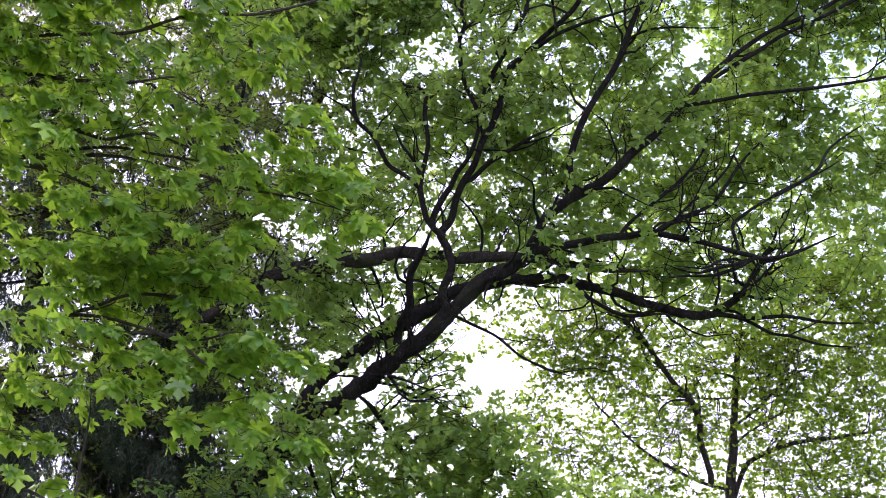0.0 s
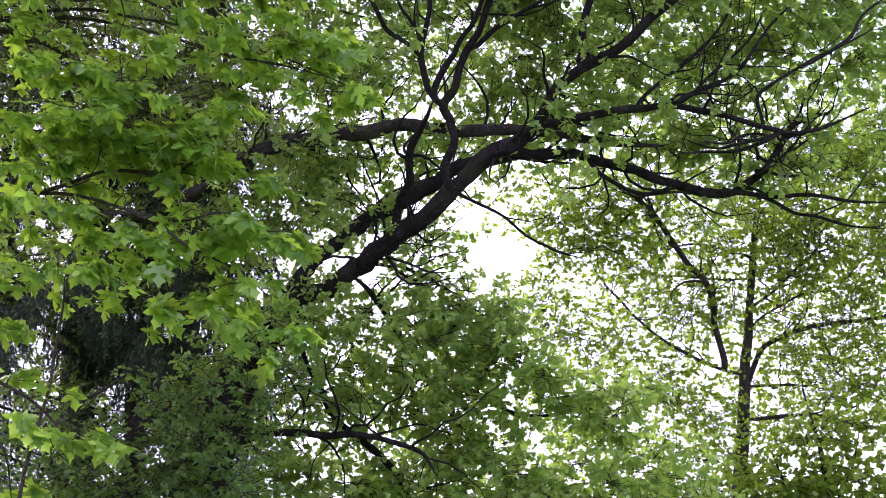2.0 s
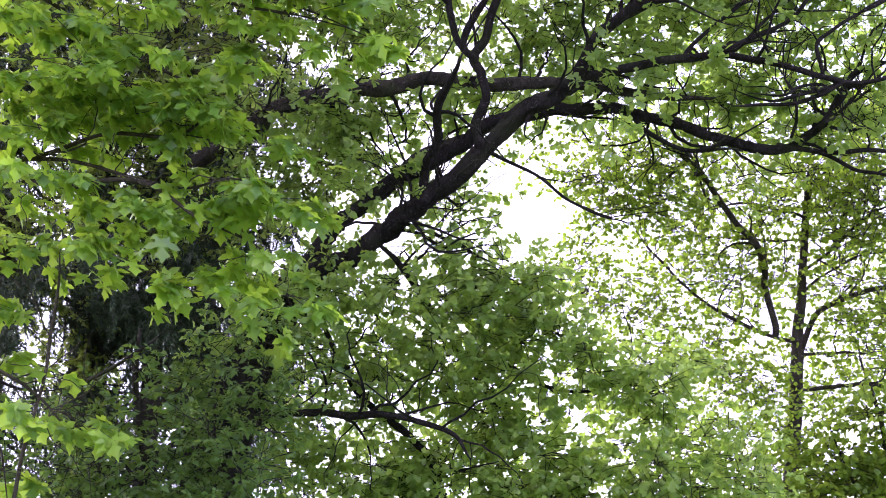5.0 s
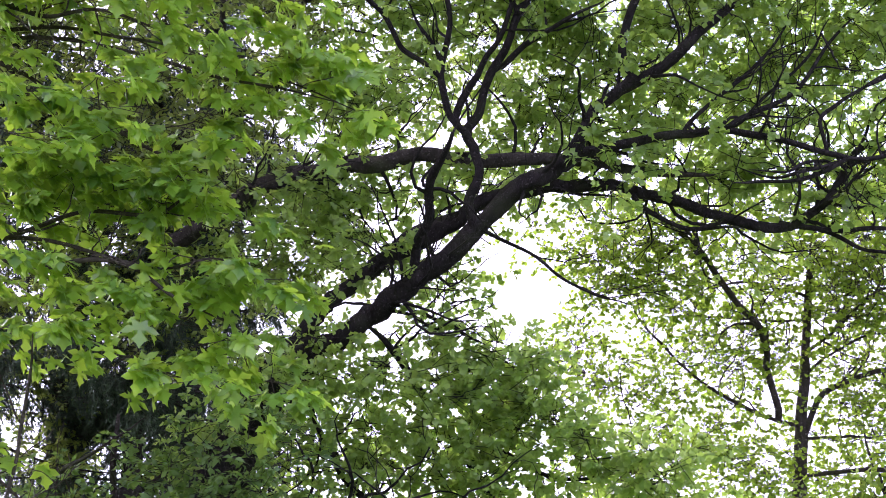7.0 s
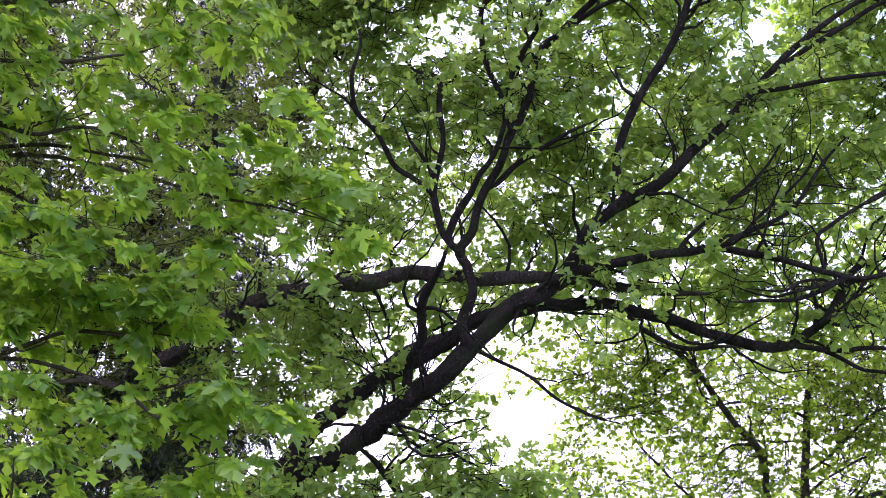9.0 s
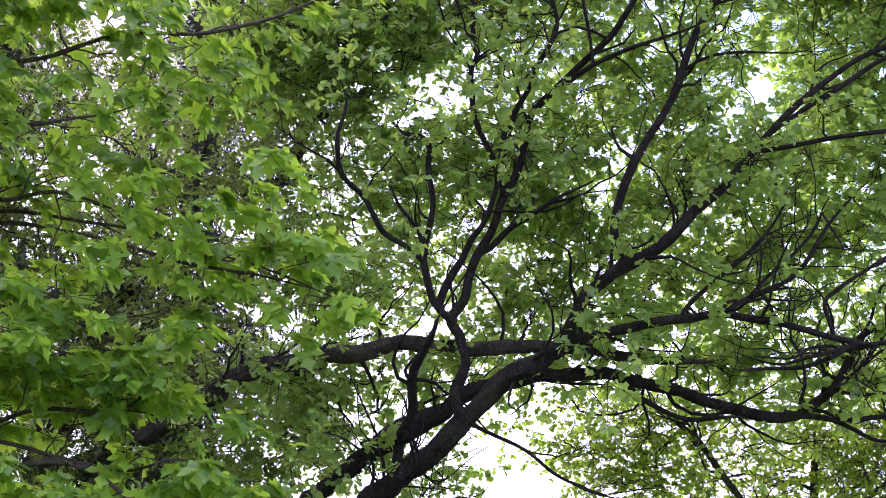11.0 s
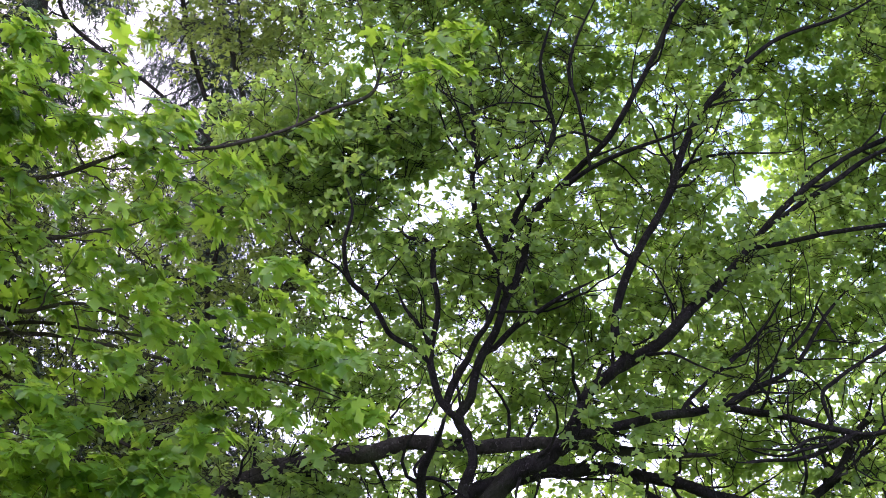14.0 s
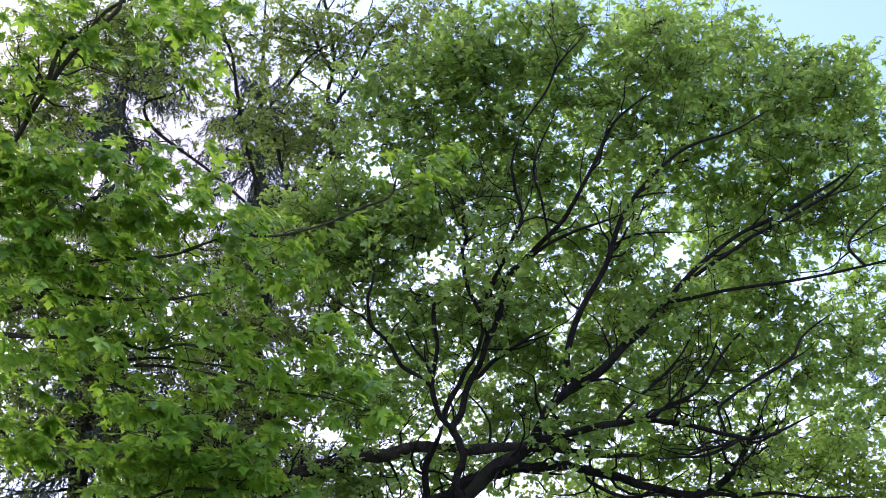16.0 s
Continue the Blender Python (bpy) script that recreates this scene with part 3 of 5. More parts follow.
limb(oak, "branch", [(3.90, 13.47, 9.88, 0.027), (3.64, 13.58, 9.82, 0.027), (3.37, 13.66, 9.77, 0.022), (3.11, 13.71, 9.77, 0.016), (2.85, 13.72, 9.88, 0.011)])
limb(oak, "branch", [(3.73, 13.54, 9.85, 0.022), (3.45, 13.47, 9.82, 0.022), (3.21, 13.37, 9.65, 0.016), (2.86, 13.16, 9.61, 0.010)])
limb(oak, "branch", [(3.85, 13.49, 9.87, 0.022), (3.59, 13.47, 9.78, 0.022), (3.35, 13.37, 9.69, 0.016), (3.10, 13.25, 9.53, 0.010)])
limb(oak, "branch", [(2.51, 14.37, 9.46, 0.033), (2.72, 14.27, 9.48, 0.027), (2.87, 14.10, 9.57, 0.016)])
limb(oak, "limb", [(0.31, 13.91, 9.26, 0.075), (0.26, 13.84, 9.53, 0.070), (0.34, 13.77, 9.81, 0.065), (0.29, 13.72, 10.05, 0.065), (0.22, 13.71, 10.21, 0.060), (0.34, 13.65, 10.45, 0.060), (0.46, 13.60, 10.73, 0.061), (0.60, 13.52, 11.07, 0.055), (0.71, 13.46, 11.35, 0.056), (0.83, 13.41, 11.64, 0.050), (0.94, 13.36, 11.93, 0.051), (1.02, 13.28, 12.29, 0.045)])
limb(oak, "limb", [(0.98, 13.32, 12.13, 0.045), (1.13, 13.14, 12.26, 0.045), (1.42, 12.93, 12.48, 0.045), (1.75, 12.69, 12.71, 0.045), (2.00, 12.43, 13.02, 0.037), (2.20, 12.24, 13.39, 0.037), (2.44, 12.04, 13.79, 0.030), (2.71, 11.90, 14.00, 0.022), (3.04, 11.78, 14.14, 0.015)])
limb(oak, "branch", [(1.16, 13.12, 12.28, 0.044), (1.44, 12.90, 12.39, 0.037), (1.78, 12.64, 12.45, 0.029), (2.19, 12.37, 12.44, 0.022), (2.52, 12.09, 12.43, 0.014)])
limb(oak, "branch", [(0.51, 13.57, 10.85, 0.043), (0.79, 13.43, 11.03, 0.038), (1.02, 13.33, 11.15, 0.033), (1.25, 13.23, 11.23, 0.027), (1.54, 13.13, 11.36, 0.022)])
limb(oak, "branch", [(0.72, 13.46, 11.38, 0.044), (0.62, 13.31, 11.66, 0.037), (0.48, 13.14, 12.01, 0.037), (0.43, 12.99, 12.38, 0.037), (0.48, 12.89, 12.60, 0.030), (0.44, 12.83, 12.93, 0.030), (0.41, 12.74, 13.33, 0.023), (0.50, 12.64, 13.81, 0.015)])
limb(oak, "branch", [(0.65, 13.35, 11.58, 0.044), (0.73, 13.15, 11.82, 0.037), (0.92, 12.90, 12.12, 0.037), (1.01, 12.67, 12.34, 0.037), (1.20, 12.39, 12.62, 0.029), (1.13, 12.16, 12.91, 0.029), (1.06, 11.96, 13.13, 0.022), (1.22, 11.67, 13.54, 0.015)])
limb(oak, "limb", [(0.24, 13.71, 10.15, 0.054), (0.03, 13.66, 10.37, 0.049), (-0.03, 13.61, 10.66, 0.049), (0.00, 13.58, 10.96, 0.044), (0.04, 13.53, 11.38, 0.039), (0.01, 13.52, 11.76, 0.040), (-0.01, 13.55, 12.07, 0.034), (-0.24, 13.65, 12.20, 0.023), (-0.45, 13.71, 12.47, 0.017)])
limb(oak, "branch", [(-0.02, 13.61, 10.69, 0.038), (-0.19, 13.50, 10.85, 0.038), (-0.44, 13.41, 11.00, 0.038), (-0.66, 13.27, 11.30, 0.033), (-0.81, 13.17, 11.52, 0.033), (-0.84, 13.11, 11.83, 0.028), (-0.77, 13.06, 12.16, 0.022), (-0.86, 13.02, 12.43, 0.017)])
limb(oak, "branch", [(-0.01, 13.60, 10.82, 0.033), (-0.09, 13.53, 11.05, 0.028), (-0.28, 13.48, 11.26, 0.022), (-0.37, 13.45, 11.50, 0.017)])
limb(oak, "limb", [(0.13, 13.68, 10.27, 0.050), (0.21, 13.61, 10.59, 0.050), (0.35, 13.55, 10.86, 0.044), (0.53, 13.49, 11.10, 0.039), (0.68, 13.35, 11.54, 0.033), (0.76, 13.20, 11.90, 0.028), (0.93, 13.04, 12.26, 0.022)])
limb(oak, "limb", [(-0.26, 14.11, 8.83, 0.072), (-0.20, 13.96, 9.08, 0.066), (-0.16, 13.76, 9.26, 0.066), (-0.14, 13.51, 9.49, 0.058), (-0.05, 13.24, 9.68, 0.052), (0.08, 12.92, 9.85, 0.046)])
limb(oak, "limb", [(-3.84, 17.20, 10.03, 0.11), (-3.06, 16.20, 9.96, 0.10), (-2.44, 15.40, 9.93, 0.09), (-2.00, 14.80, 9.93, 0.09), (-2.10, 14.47, 9.70, 0.084), (-1.83, 14.41, 9.88, 0.085), (-1.43, 14.36, 10.02, 0.090), (-0.98, 14.33, 10.09, 0.085), (-0.53, 14.32, 10.13, 0.079), (-0.08, 14.30, 10.19, 0.073), (0.43, 14.29, 10.19, 0.068), (0.99, 14.29, 10.20, 0.062), (1.56, 14.31, 10.15, 0.051), (2.12, 14.34, 10.07, 0.045), (2.75, 14.34, 10.05, 0.028)], slim=1.0, bark=M_ASH_BARK)
limb(oak, "limb", [(-0.84, 14.53, 8.95, 0.045), (-0.48, 14.47, 9.29, 0.056), (-0.12, 14.46, 9.50, 0.057), (0.24, 14.47, 9.66, 0.045), (0.71, 14.46, 9.87, 0.028)], slim=1.0, bark=M_ASH_BARK)
limb(oak, "branch", [(0.35, 13.89, 9.30, 0.033), (0.66, 13.98, 9.15, 0.027), (0.94, 14.05, 9.02, 0.022), (1.22, 14.13, 8.84, 0.022), (1.55, 14.20, 8.70, 0.016), (1.81, 14.21, 8.62, 0.011)])
limb(oak, "limb", [(-0.74, 14.30, 8.43, 0.024), (-0.51, 14.46, 8.24, 0.043), (-0.31, 14.67, 8.03, 0.050), (-0.14, 14.92, 7.82, 0.050), (0.03, 15.18, 7.61, 0.051), (0.17, 15.43, 7.44, 0.038)])
limb(oak, "branch", [(-0.49, 14.22, 8.61, 0.033), (-0.39, 14.29, 8.60, 0.033), (-0.20, 14.41, 8.55, 0.028), (0.00, 14.56, 8.51, 0.028), (0.28, 14.74, 8.41, 0.023), (0.54, 14.92, 8.36, 0.017)])
limb(oak, "limb", [(-1.36, 14.54, 8.15, 0.031), (-1.29, 14.73, 7.80, 0.037), (-1.19, 14.91, 7.48, 0.037), (-1.05, 15.07, 7.22, 0.044), (-0.90, 15.21, 6.99, 0.050), (-0.71, 15.27, 6.84, 0.056), (-0.39, 15.37, 6.58, 0.057), (-0.20, 15.43, 6.44, 0.057), (-0.12, 15.53, 6.20, 0.050), (-0.09, 15.65, 5.87, 0.038)])
limb(oak, "limb", [(-2.35, 15.24, 6.56, 0.062), (-1.99, 15.11, 6.69, 0.062), (-1.59, 14.97, 6.75, 0.055), (-1.29, 14.83, 6.76, 0.055), (-0.99, 14.69, 6.70, 0.054), (-0.68, 14.55, 6.70, 0.048), (-0.25, 14.44, 6.59, 0.042), (0.05, 14.33, 6.42, 0.035), (0.22, 14.24, 6.20, 0.023)])
limb(oak, "branch", [(0.11, 15.32, 7.52, 0.025), (0.57, 15.27, 7.39, 0.031), (0.85, 15.26, 7.24, 0.031), (1.17, 15.27, 7.09, 0.031), (1.43, 15.25, 7.10, 0.025), (1.88, 15.37, 7.18, 0.019), (2.28, 15.50, 7.30, 0.013)])
limb(oak, "branch", [(-0.16, 15.48, 6.33, 0.018), (0.12, 15.20, 6.25, 0.018), (0.51, 14.74, 6.27, 0.012)])
limb(oak, "branch", [(3.03, 13.08, 11.65, 0.034), (3.61, 13.00, 11.69, 0.032), (4.32, 12.95, 11.78, 0.030), (5.06, 12.90, 11.90, 0.028), (5.94, 12.80, 12.06, 0.022), (6.69, 12.70, 12.18, 0.014)])
limb(oak, "limb", [(3.21, 13.06, 11.84, 0.030), (3.68, 12.95, 12.17, 0.037), (4.16, 12.86, 12.44, 0.037), (4.70, 12.79, 12.67, 0.030), (5.34, 12.66, 13.05, 0.030), (5.75, 12.53, 13.41, 0.023)])
limb(oak, "branch", [(4.07, 13.25, 10.54, 0.029), (4.63, 13.24, 10.90, 0.030), (4.82, 13.27, 11.22, 0.022), (5.25, 13.31, 11.55, 0.022)])
limb(oak, "branch", [(3.00, 13.60, 10.39, 0.037), (3.47, 13.60, 10.63, 0.029), (3.85, 13.55, 11.17, 0.022), (4.25, 13.56, 11.60, 0.015)])
limb(oak, "branch", [(1.22, 11.67, 13.54, 0.015), (1.54, 11.51, 14.00, 0.023), (1.71, 11.34, 14.26, 0.022), (2.05, 11.10, 14.55, 0.015)])
limb(oak, "branch", [(1.56, 12.81, 12.41, 0.022), (1.49, 12.58, 13.01, 0.022), (1.40, 12.41, 13.47, 0.023), (1.75, 12.14, 14.23, 0.015)])
limb(oak, "branch", [(5.66, 12.83, 12.00, 0.030), (5.53, 12.92, 12.40, 0.030), (6.13, 13.06, 13.05, 0.023)])
sprout(oak, 210, 21)
oak.tuft(1.95, 12.68, 15.37, 2.24, 0.80, 0.96, 1.38)
oak.tuft(4.22, 12.92, 14.70, 1.99, 0.80, 1.19, 1.31)
oak.tuft(5.88, 13.41, 13.93, 1.19, 0.80, 1.27, 1.01)
oak.tuft(6.78, 13.84, 13.05, 1.19, 0.80, 1.58, 0.60)
oak.tuft(0.01, 13.06, 14.91, 1.60, 0.80, 0.80, 1.05)
oak.tuft(-1.11, 13.44, 13.28, 1.25, 0.80, 0.78, 1.38)
oak.tuft(0.55, 13.54, 13.87, 1.43, 0.80, 1.12, 1.07)
oak.tuft(1.99, 13.64, 13.90, 1.44, 0.80, 1.12, 0.81)
oak.tuft(1.85, 14.16, 12.45, 1.58, 0.80, 1.10, 1.08)
oak.tuft(4.04, 13.85, 13.31, 1.83, 0.80, 0.96, 1.29)
oak.tuft(3.63, 14.20, 12.06, 1.80, 0.80, 1.02, 0.89)
oak.tuft(5.35, 14.21, 12.02, 1.33, 0.80, 1.17, 0.64)
oak.tuft(0.89, 14.55, 11.97, 1.42, 0.80, 0.87, 0.94)
oak.tuft(-0.37, 14.52, 12.35, 0.72, 0.80, 1.12, 0.73)
oak.tuft(4.51, 14.67, 11.05, 1.79, 0.80, 0.86, 0.55)
oak.tuft(2.75, 14.81, 11.26, 1.41, 0.80, 0.55, 1.04)
oak.tuft(5.84, 14.88, 10.78, 1.17, 0.80, 0.86, 0.57)
oak.tuft(-1.05, 15.35, 11.53, 0.97, 0.70, 0.81, 0.55)
oak.tuft(1.26, 15.12, 11.01, 0.95, 0.60, 0.39, 0.61)
oak.tuft(-1.70, 16.10, 10.07, 0.93, 0.80, 0.69, 0.77)
oak.tuft(-0.58, 15.94, 10.49, 0.87, 0.70, 0.44, 0.37)
oak.tuft(1.76, 14.50, 10.36, 0.69, 0.60, 0.29, 1.24)
oak.tuft(2.84, 15.13, 10.38, 0.89, 0.60, 0.30, 1.44)
oak.tuft(-1.24, 15.14, 8.00, 0.70, 0.70, 0.51, 0.57)
oak.tuft(-0.91, 15.14, 7.42, 0.94, 0.80, 0.57, 0.48)
oak.tuft(0.10, 15.08, 7.29, 1.06, 0.80, 0.56, 0.90)
oak.tuft(0.83, 14.70, 8.04, 0.81, 0.70, 0.50, 1.14)
oak.tuft(1.46, 14.91, 7.47, 0.81, 0.70, 0.44, 1.68)
oak.tuft(2.09, 15.02, 7.19, 0.75, 0.70, 0.37, 1.44)
oak.tuft(0.32, 14.34, 8.76, 0.37, 0.40, 0.31, 0.88)
oak.tuft(-1.28, 15.80, 6.20, 1.02, 0.80, 0.58, 0.69)
oak.tuft(-0.00, 15.78, 5.96, 1.02, 0.80, 0.57, 1.16)
oak.tuft(1.19, 15.50, 6.44, 1.14, 0.80, 0.57, 1.33)
oak.tuft(2.46, 15.54, 6.34, 1.07, 0.80, 0.57, 1.04)
oak.tuft(1.90, 15.74, 5.79, 1.65, 0.80, 0.44, 0.88)
oak.tuft(-2.09, 15.79, 7.09, 0.71, 0.70, 0.58, 0.46)
oak.tuft(0.27, 16.15, 5.24, 3.21, 0.80, 0.58, 0.75)
oak.tuft(-1.92, 14.51, 7.69, 0.55, 0.50, 0.43, 0.65)
oak.tuft(-2.36, 14.74, 7.36, 0.49, 0.50, 0.43, 0.48)
oak.tuft(-1.42, 14.19, 7.98, 0.30, 0.30, 0.18, 0.49)
oak.tuft(0.75, 14.87, 11.10, 0.72, 0.60, 0.42, 0.72)
oak.tuft(-0.52, 15.05, 11.17, 0.61, 0.60, 0.48, 0.52)
oak.tuft(1.35, 14.83, 11.21, 0.54, 0.60, 0.42, 0.60)
oak.tuft(0.64, 15.34, 10.38, 0.66, 0.40, 0.24, 0.53)
oak.tuft(-0.07, 15.12, 9.23, 0.29, 0.40, 0.29, 0.90)
oak.tuft(0.27, 15.14, 9.18, 0.35, 0.40, 0.23, 0.66)
oak.tuft(2.87, 12.28, 12.95, 2.59, 0.40, 1.85, 0.07)
oak.tuft(0.27, 12.57, 12.15, 1.46, 0.40, 1.83, 0.10)
oak.tuft(1.73, 13.29, 10.18, 1.86, 0.40, 0.80, 0.10)
oak.tuft(-1.21, 14.42, 9.99, 0.79, 0.40, 0.23, 0.48)
oak.tuft(-0.08, 14.60, 10.07, 0.69, 0.40, 0.29, 0.37)
oak.tuft(-0.99, 14.60, 9.79, 0.68, 0.40, 0.26, 0.69)
oak.tuft(-0.08, 14.55, 9.93, 0.51, 0.40, 0.26, 0.63)
oak.tuft(-0.92, 14.65, 9.35, 0.39, 0.40, 0.28, 1.05)
oak.tuft(0.72, 14.53, 9.99, 0.46, 0.30, 0.17, 0.72)
oak.tuft(-0.42, 14.73, 8.26, 0.56, 0.40, 0.25, 0.91)
oak.tuft(0.21, 14.76, 8.18, 0.50, 0.40, 0.28, 0.87)
oak.tuft(0.71, 14.73, 8.28, 0.31, 0.30, 0.22, 0.74)
oak.tuft(-0.66, 14.95, 7.96, 0.56, 0.40, 0.31, 0.48)
oak.tuft(0.53, 14.91, 7.77, 0.75, 0.50, 0.37, 1.02)
oak.tuft(-1.30, 15.32, 7.52, 0.57, 0.50, 0.45, 0.17)
oak.tuft(-0.52, 15.85, 6.35, 0.96, 0.60, 0.58, 0.76)
oak.tuft(2.50, 15.91, 5.89, 1.28, 0.60, 0.45, 0.72)
oak.tuft(0.90, 15.95, 5.80, 0.96, 0.60, 0.45, 0.60)
oak.tuft(4.08, 14.72, 10.04, 0.69, 0.50, 0.35, 1.09)
oak.tuft(3.61, 14.98, 9.33, 0.69, 0.30, 0.17, 0.34)
oak.tuft(1.35, 14.98, 7.87, 0.44, 0.40, 0.31, 1.09)
oak.tuft(5.60, 14.22, 11.14, 0.92, 0.60, 0.69, 0.17)
oak.tuft(-1.53, 15.57, 6.54, 0.51, 0.40, 0.38, 0.49)
oak.tuft(-1.66, 15.94, 5.83, 0.58, 0.50, 0.38, 0.90)
oak.tuft(-0.88, 14.90, 6.92, 0.55, 0.30, 0.25, 0.73)
oak.tuft(-1.76, 14.20, 9.81, 0.34, 0.40, 0.20, 0.80)
oak.tuft(-1.36, 14.20, 9.90, 0.29, 0.40, 0.14, 0.70)
oak.tuft(-0.82, 14.20, 8.97, 0.34, 0.40, 0.22, 0.70)
oak.tuft(-1.08, 14.20, 8.32, 0.28, 0.40, 0.22, 0.80)
oak.tuft(-1.28, 14.20, 7.75, 0.38, 0.40, 0.22, 0.90)
oak.tuft(-1.62, 14.20, 7.97, 0.28, 0.40, 0.28, 0.70)
oak.tuft(-0.58, 14.20, 7.98, 0.33, 0.40, 0.22, 0.70)
oak.tuft(-0.19, 14.20, 7.70, 0.44, 0.40, 0.27, 0.60)
oak.tuft(4.29, 13.20, 16.27, 0.60, 0.50, 0.39, 1.12)
oak.tuft(5.28, 13.20, 15.60, 0.51, 0.50, 0.34, 1.00)
oak.tuft(6.05, 13.20, 15.27, 0.51, 0.50, 0.38, 1.00)
oak.tuft(3.32, 13.20, 16.62, 0.69, 0.50, 0.34, 1.00)
oak.tuft(-1.69, 14.00, 13.66, 0.52, 0.50, 0.35, 1.12)
oak.tuft(-1.05, 14.00, 13.24, 0.51, 0.50, 0.34, 1.25)
oak.tuft(-0.49, 14.00, 13.58, 0.46, 0.50, 0.34, 1.12)
oak.tuft(-1.30, 14.00, 14.08, 0.47, 0.50, 0.29, 0.88)
oak.tuft(-0.26, 14.00, 14.07, 0.47, 0.50, 0.29, 1.00)
oak.tuft(-1.83, 14.00, 13.12, 0.34, 0.50, 0.28, 0.88)
oak.tuft(0.08, 14.00, 13.23, 0.34, 0.50, 0.28, 0.60)
oak.tuft(0.38, 15.20, 7.09, 0.52, 0.50, 0.29, 1.12)
oak.tuft(0.04, 15.20, 6.85, 0.46, 0.50, 0.23, 0.80)
oak.tuft(1.20, 15.20, 8.52, 0.30, 0.50, 0.18, 0.40)
oak.tuft(3.45, 14.20, 13.46, 0.38, 0.50, 0.32, 0.50)
oak.tuft(4.11, 14.20, 13.25, 0.44, 0.50, 0.25, 0.50)
oak.tuft(2.45, 12.70, 10.96, 0.27, 0.25, 0.21, 0.40)
oak.tuft(2.96, 12.70, 11.51, 0.33, 0.25, 0.27, 0.60)
oak.tuft(3.48, 12.70, 11.89, 0.34, 0.25, 0.22, 0.42)
oak.tuft(1.20, 12.70, 11.74, 0.22, 0.25, 0.22, 0.30)
oak.tuft(0.66, 12.70, 11.48, 0.22, 0.25, 0.22, 0.30)
oak.tuft(1.59, 12.70, 9.35, 0.20, 0.25, 0.15, 0.80)
OAK_GAPS = [(0.72, 14.42, 8.83, 0.37), (1.45, 14.74, 7.94, 0.28), (1.83, 14.85, 7.65, 0.25), (-2.00, 15.45, 6.00, 0.22), (3.28, 12.98, 12.77, 0.23), (3.61, 12.80, 13.28, 0.23), (5.50, 13.04, 12.62, 0.17), (5.05, 13.75, 10.66, 0.21), (1.92, 13.21, 12.15, 0.17), (-1.18, 15.57, 5.66, 0.25), (1.70, 14.74, 7.94, 0.25)]
# the crown goes on behind, thinner
oak.tufts += [(x, y + 2.0, z + 0.62 + 0.04 * (z - 5), rx * 1.1, 0.9, rz, min(d, 1.0) * 0.12) for x, y, z, rx, ry, rz, d in oak.tufts if d > 0.3 and 12.2 > z > 9.4]
grow(oak, OAK_GAPS, OAK_LEAF, M_OAK_LEAF, leaf=0.095, area=0.0017, cover=2.1, clump=0.36, sprays=7, per_spray=9,
     spray_len=0.22, seed=11, wild=0.6, up=0.7, toward=(0, -0.75, 0), rosette=0.7, single=300, single_if=10.0, leaf_label="lobed green oak leaves in loose tufts")

# ---------------------------------------------------------------- the maple in front
P = [(-5.69, 14.11, -0.10, 0.499), (-5.69, 14.11, 0.50, 0.400), (-5.69, 14.11, 0.90, 0.370), (-5.69, 14.11, 1.49, 0.370), (-5.67, 13.01, 4.52, 0.344), (-5.59, 12.11, 6.97, 0.299), (-5.52, 11.24, 9.38, 0.234), (-5.40, 10.38, 11.72, 0.161), (-5.29, 9.71, 13.57, 0.090)]
maple = Tree("maple_tree", (P[0][0], P[0][1], 0), "leafy maple with bright green five-lobed leaves in tiers", "tree", M_MAPLE_BARK)
trunk(maple, P)
limb(maple, "branch", [(-5.39, 10.32, 11.89, 0.063), (-4.88, 10.07, 12.15, 0.051), (-4.62, 9.84, 12.36, 0.045), (-4.36, 9.58, 12.62, 0.045), (-4.03, 9.32, 12.89, 0.039), (-3.59, 9.16, 13.33, 0.039), (-3.49, 9.09, 13.52, 0.032), (-3.40, 8.95, 13.91, 0.026)])
limb(maple, "branch", [(-4.36, 9.58, 12.62, 0.026), (-4.18, 9.36, 13.12, 0.032), (-3.85, 9.28, 13.23, 0.026), (-3.53, 9.14, 13.50, 0.026), (-2.94, 9.05, 13.64, 0.020)])
limb(maple, "branch", [(-5.34, 10.02, 12.73, 0.038), (-4.65, 9.84, 12.78, 0.032), (-4.40, 9.67, 12.81, 0.026), (-4.31, 9.47, 12.93, 0.019), (-4.17, 9.20, 13.22, 0.019)])
limb(maple, "branch", [(-5.48, 10.93, 10.23, 0.050), (-4.57, 10.73, 10.47, 0.038), (-4.41, 10.58, 10.61, 0.032), (-4.37, 10.29, 11.09, 0.025), (-4.47, 10.08, 11.40, 0.019), (-4.23, 9.94, 11.76, 0.013)])
limb(maple, "branch", [(-5.48, 10.93, 10.23, 0.056), (-4.56, 10.87, 10.10, 0.038), (-4.01, 10.79, 10.02, 0.031), (-3.46, 10.72, 9.91, 0.031), (-3.11, 10.66, 9.81, 0.025), (-2.67, 10.64, 9.85, 0.019), (-2.10, 10.71, 9.66, 0.012)])
limb(maple, "branch", [(-5.45, 10.70, 10.87, 0.045), (-4.45, 10.63, 10.89, 0.032), (-3.83, 10.57, 10.92, 0.026), (-3.01, 10.52, 10.91, 0.026), (-2.39, 10.40, 11.09, 0.019)])
limb(maple, "branch", [(-2.84, 10.49, 10.96, 0.019), (-2.25, 10.47, 11.12, 0.020), (-1.72, 10.50, 11.17, 0.020), (-1.06, 10.47, 11.36, 0.020), (-0.73, 10.47, 11.50, 0.020), (-0.46, 10.42, 11.64, 0.020), (-0.39, 10.34, 11.86, 0.013), (-0.19, 10.26, 12.08, 0.013)])
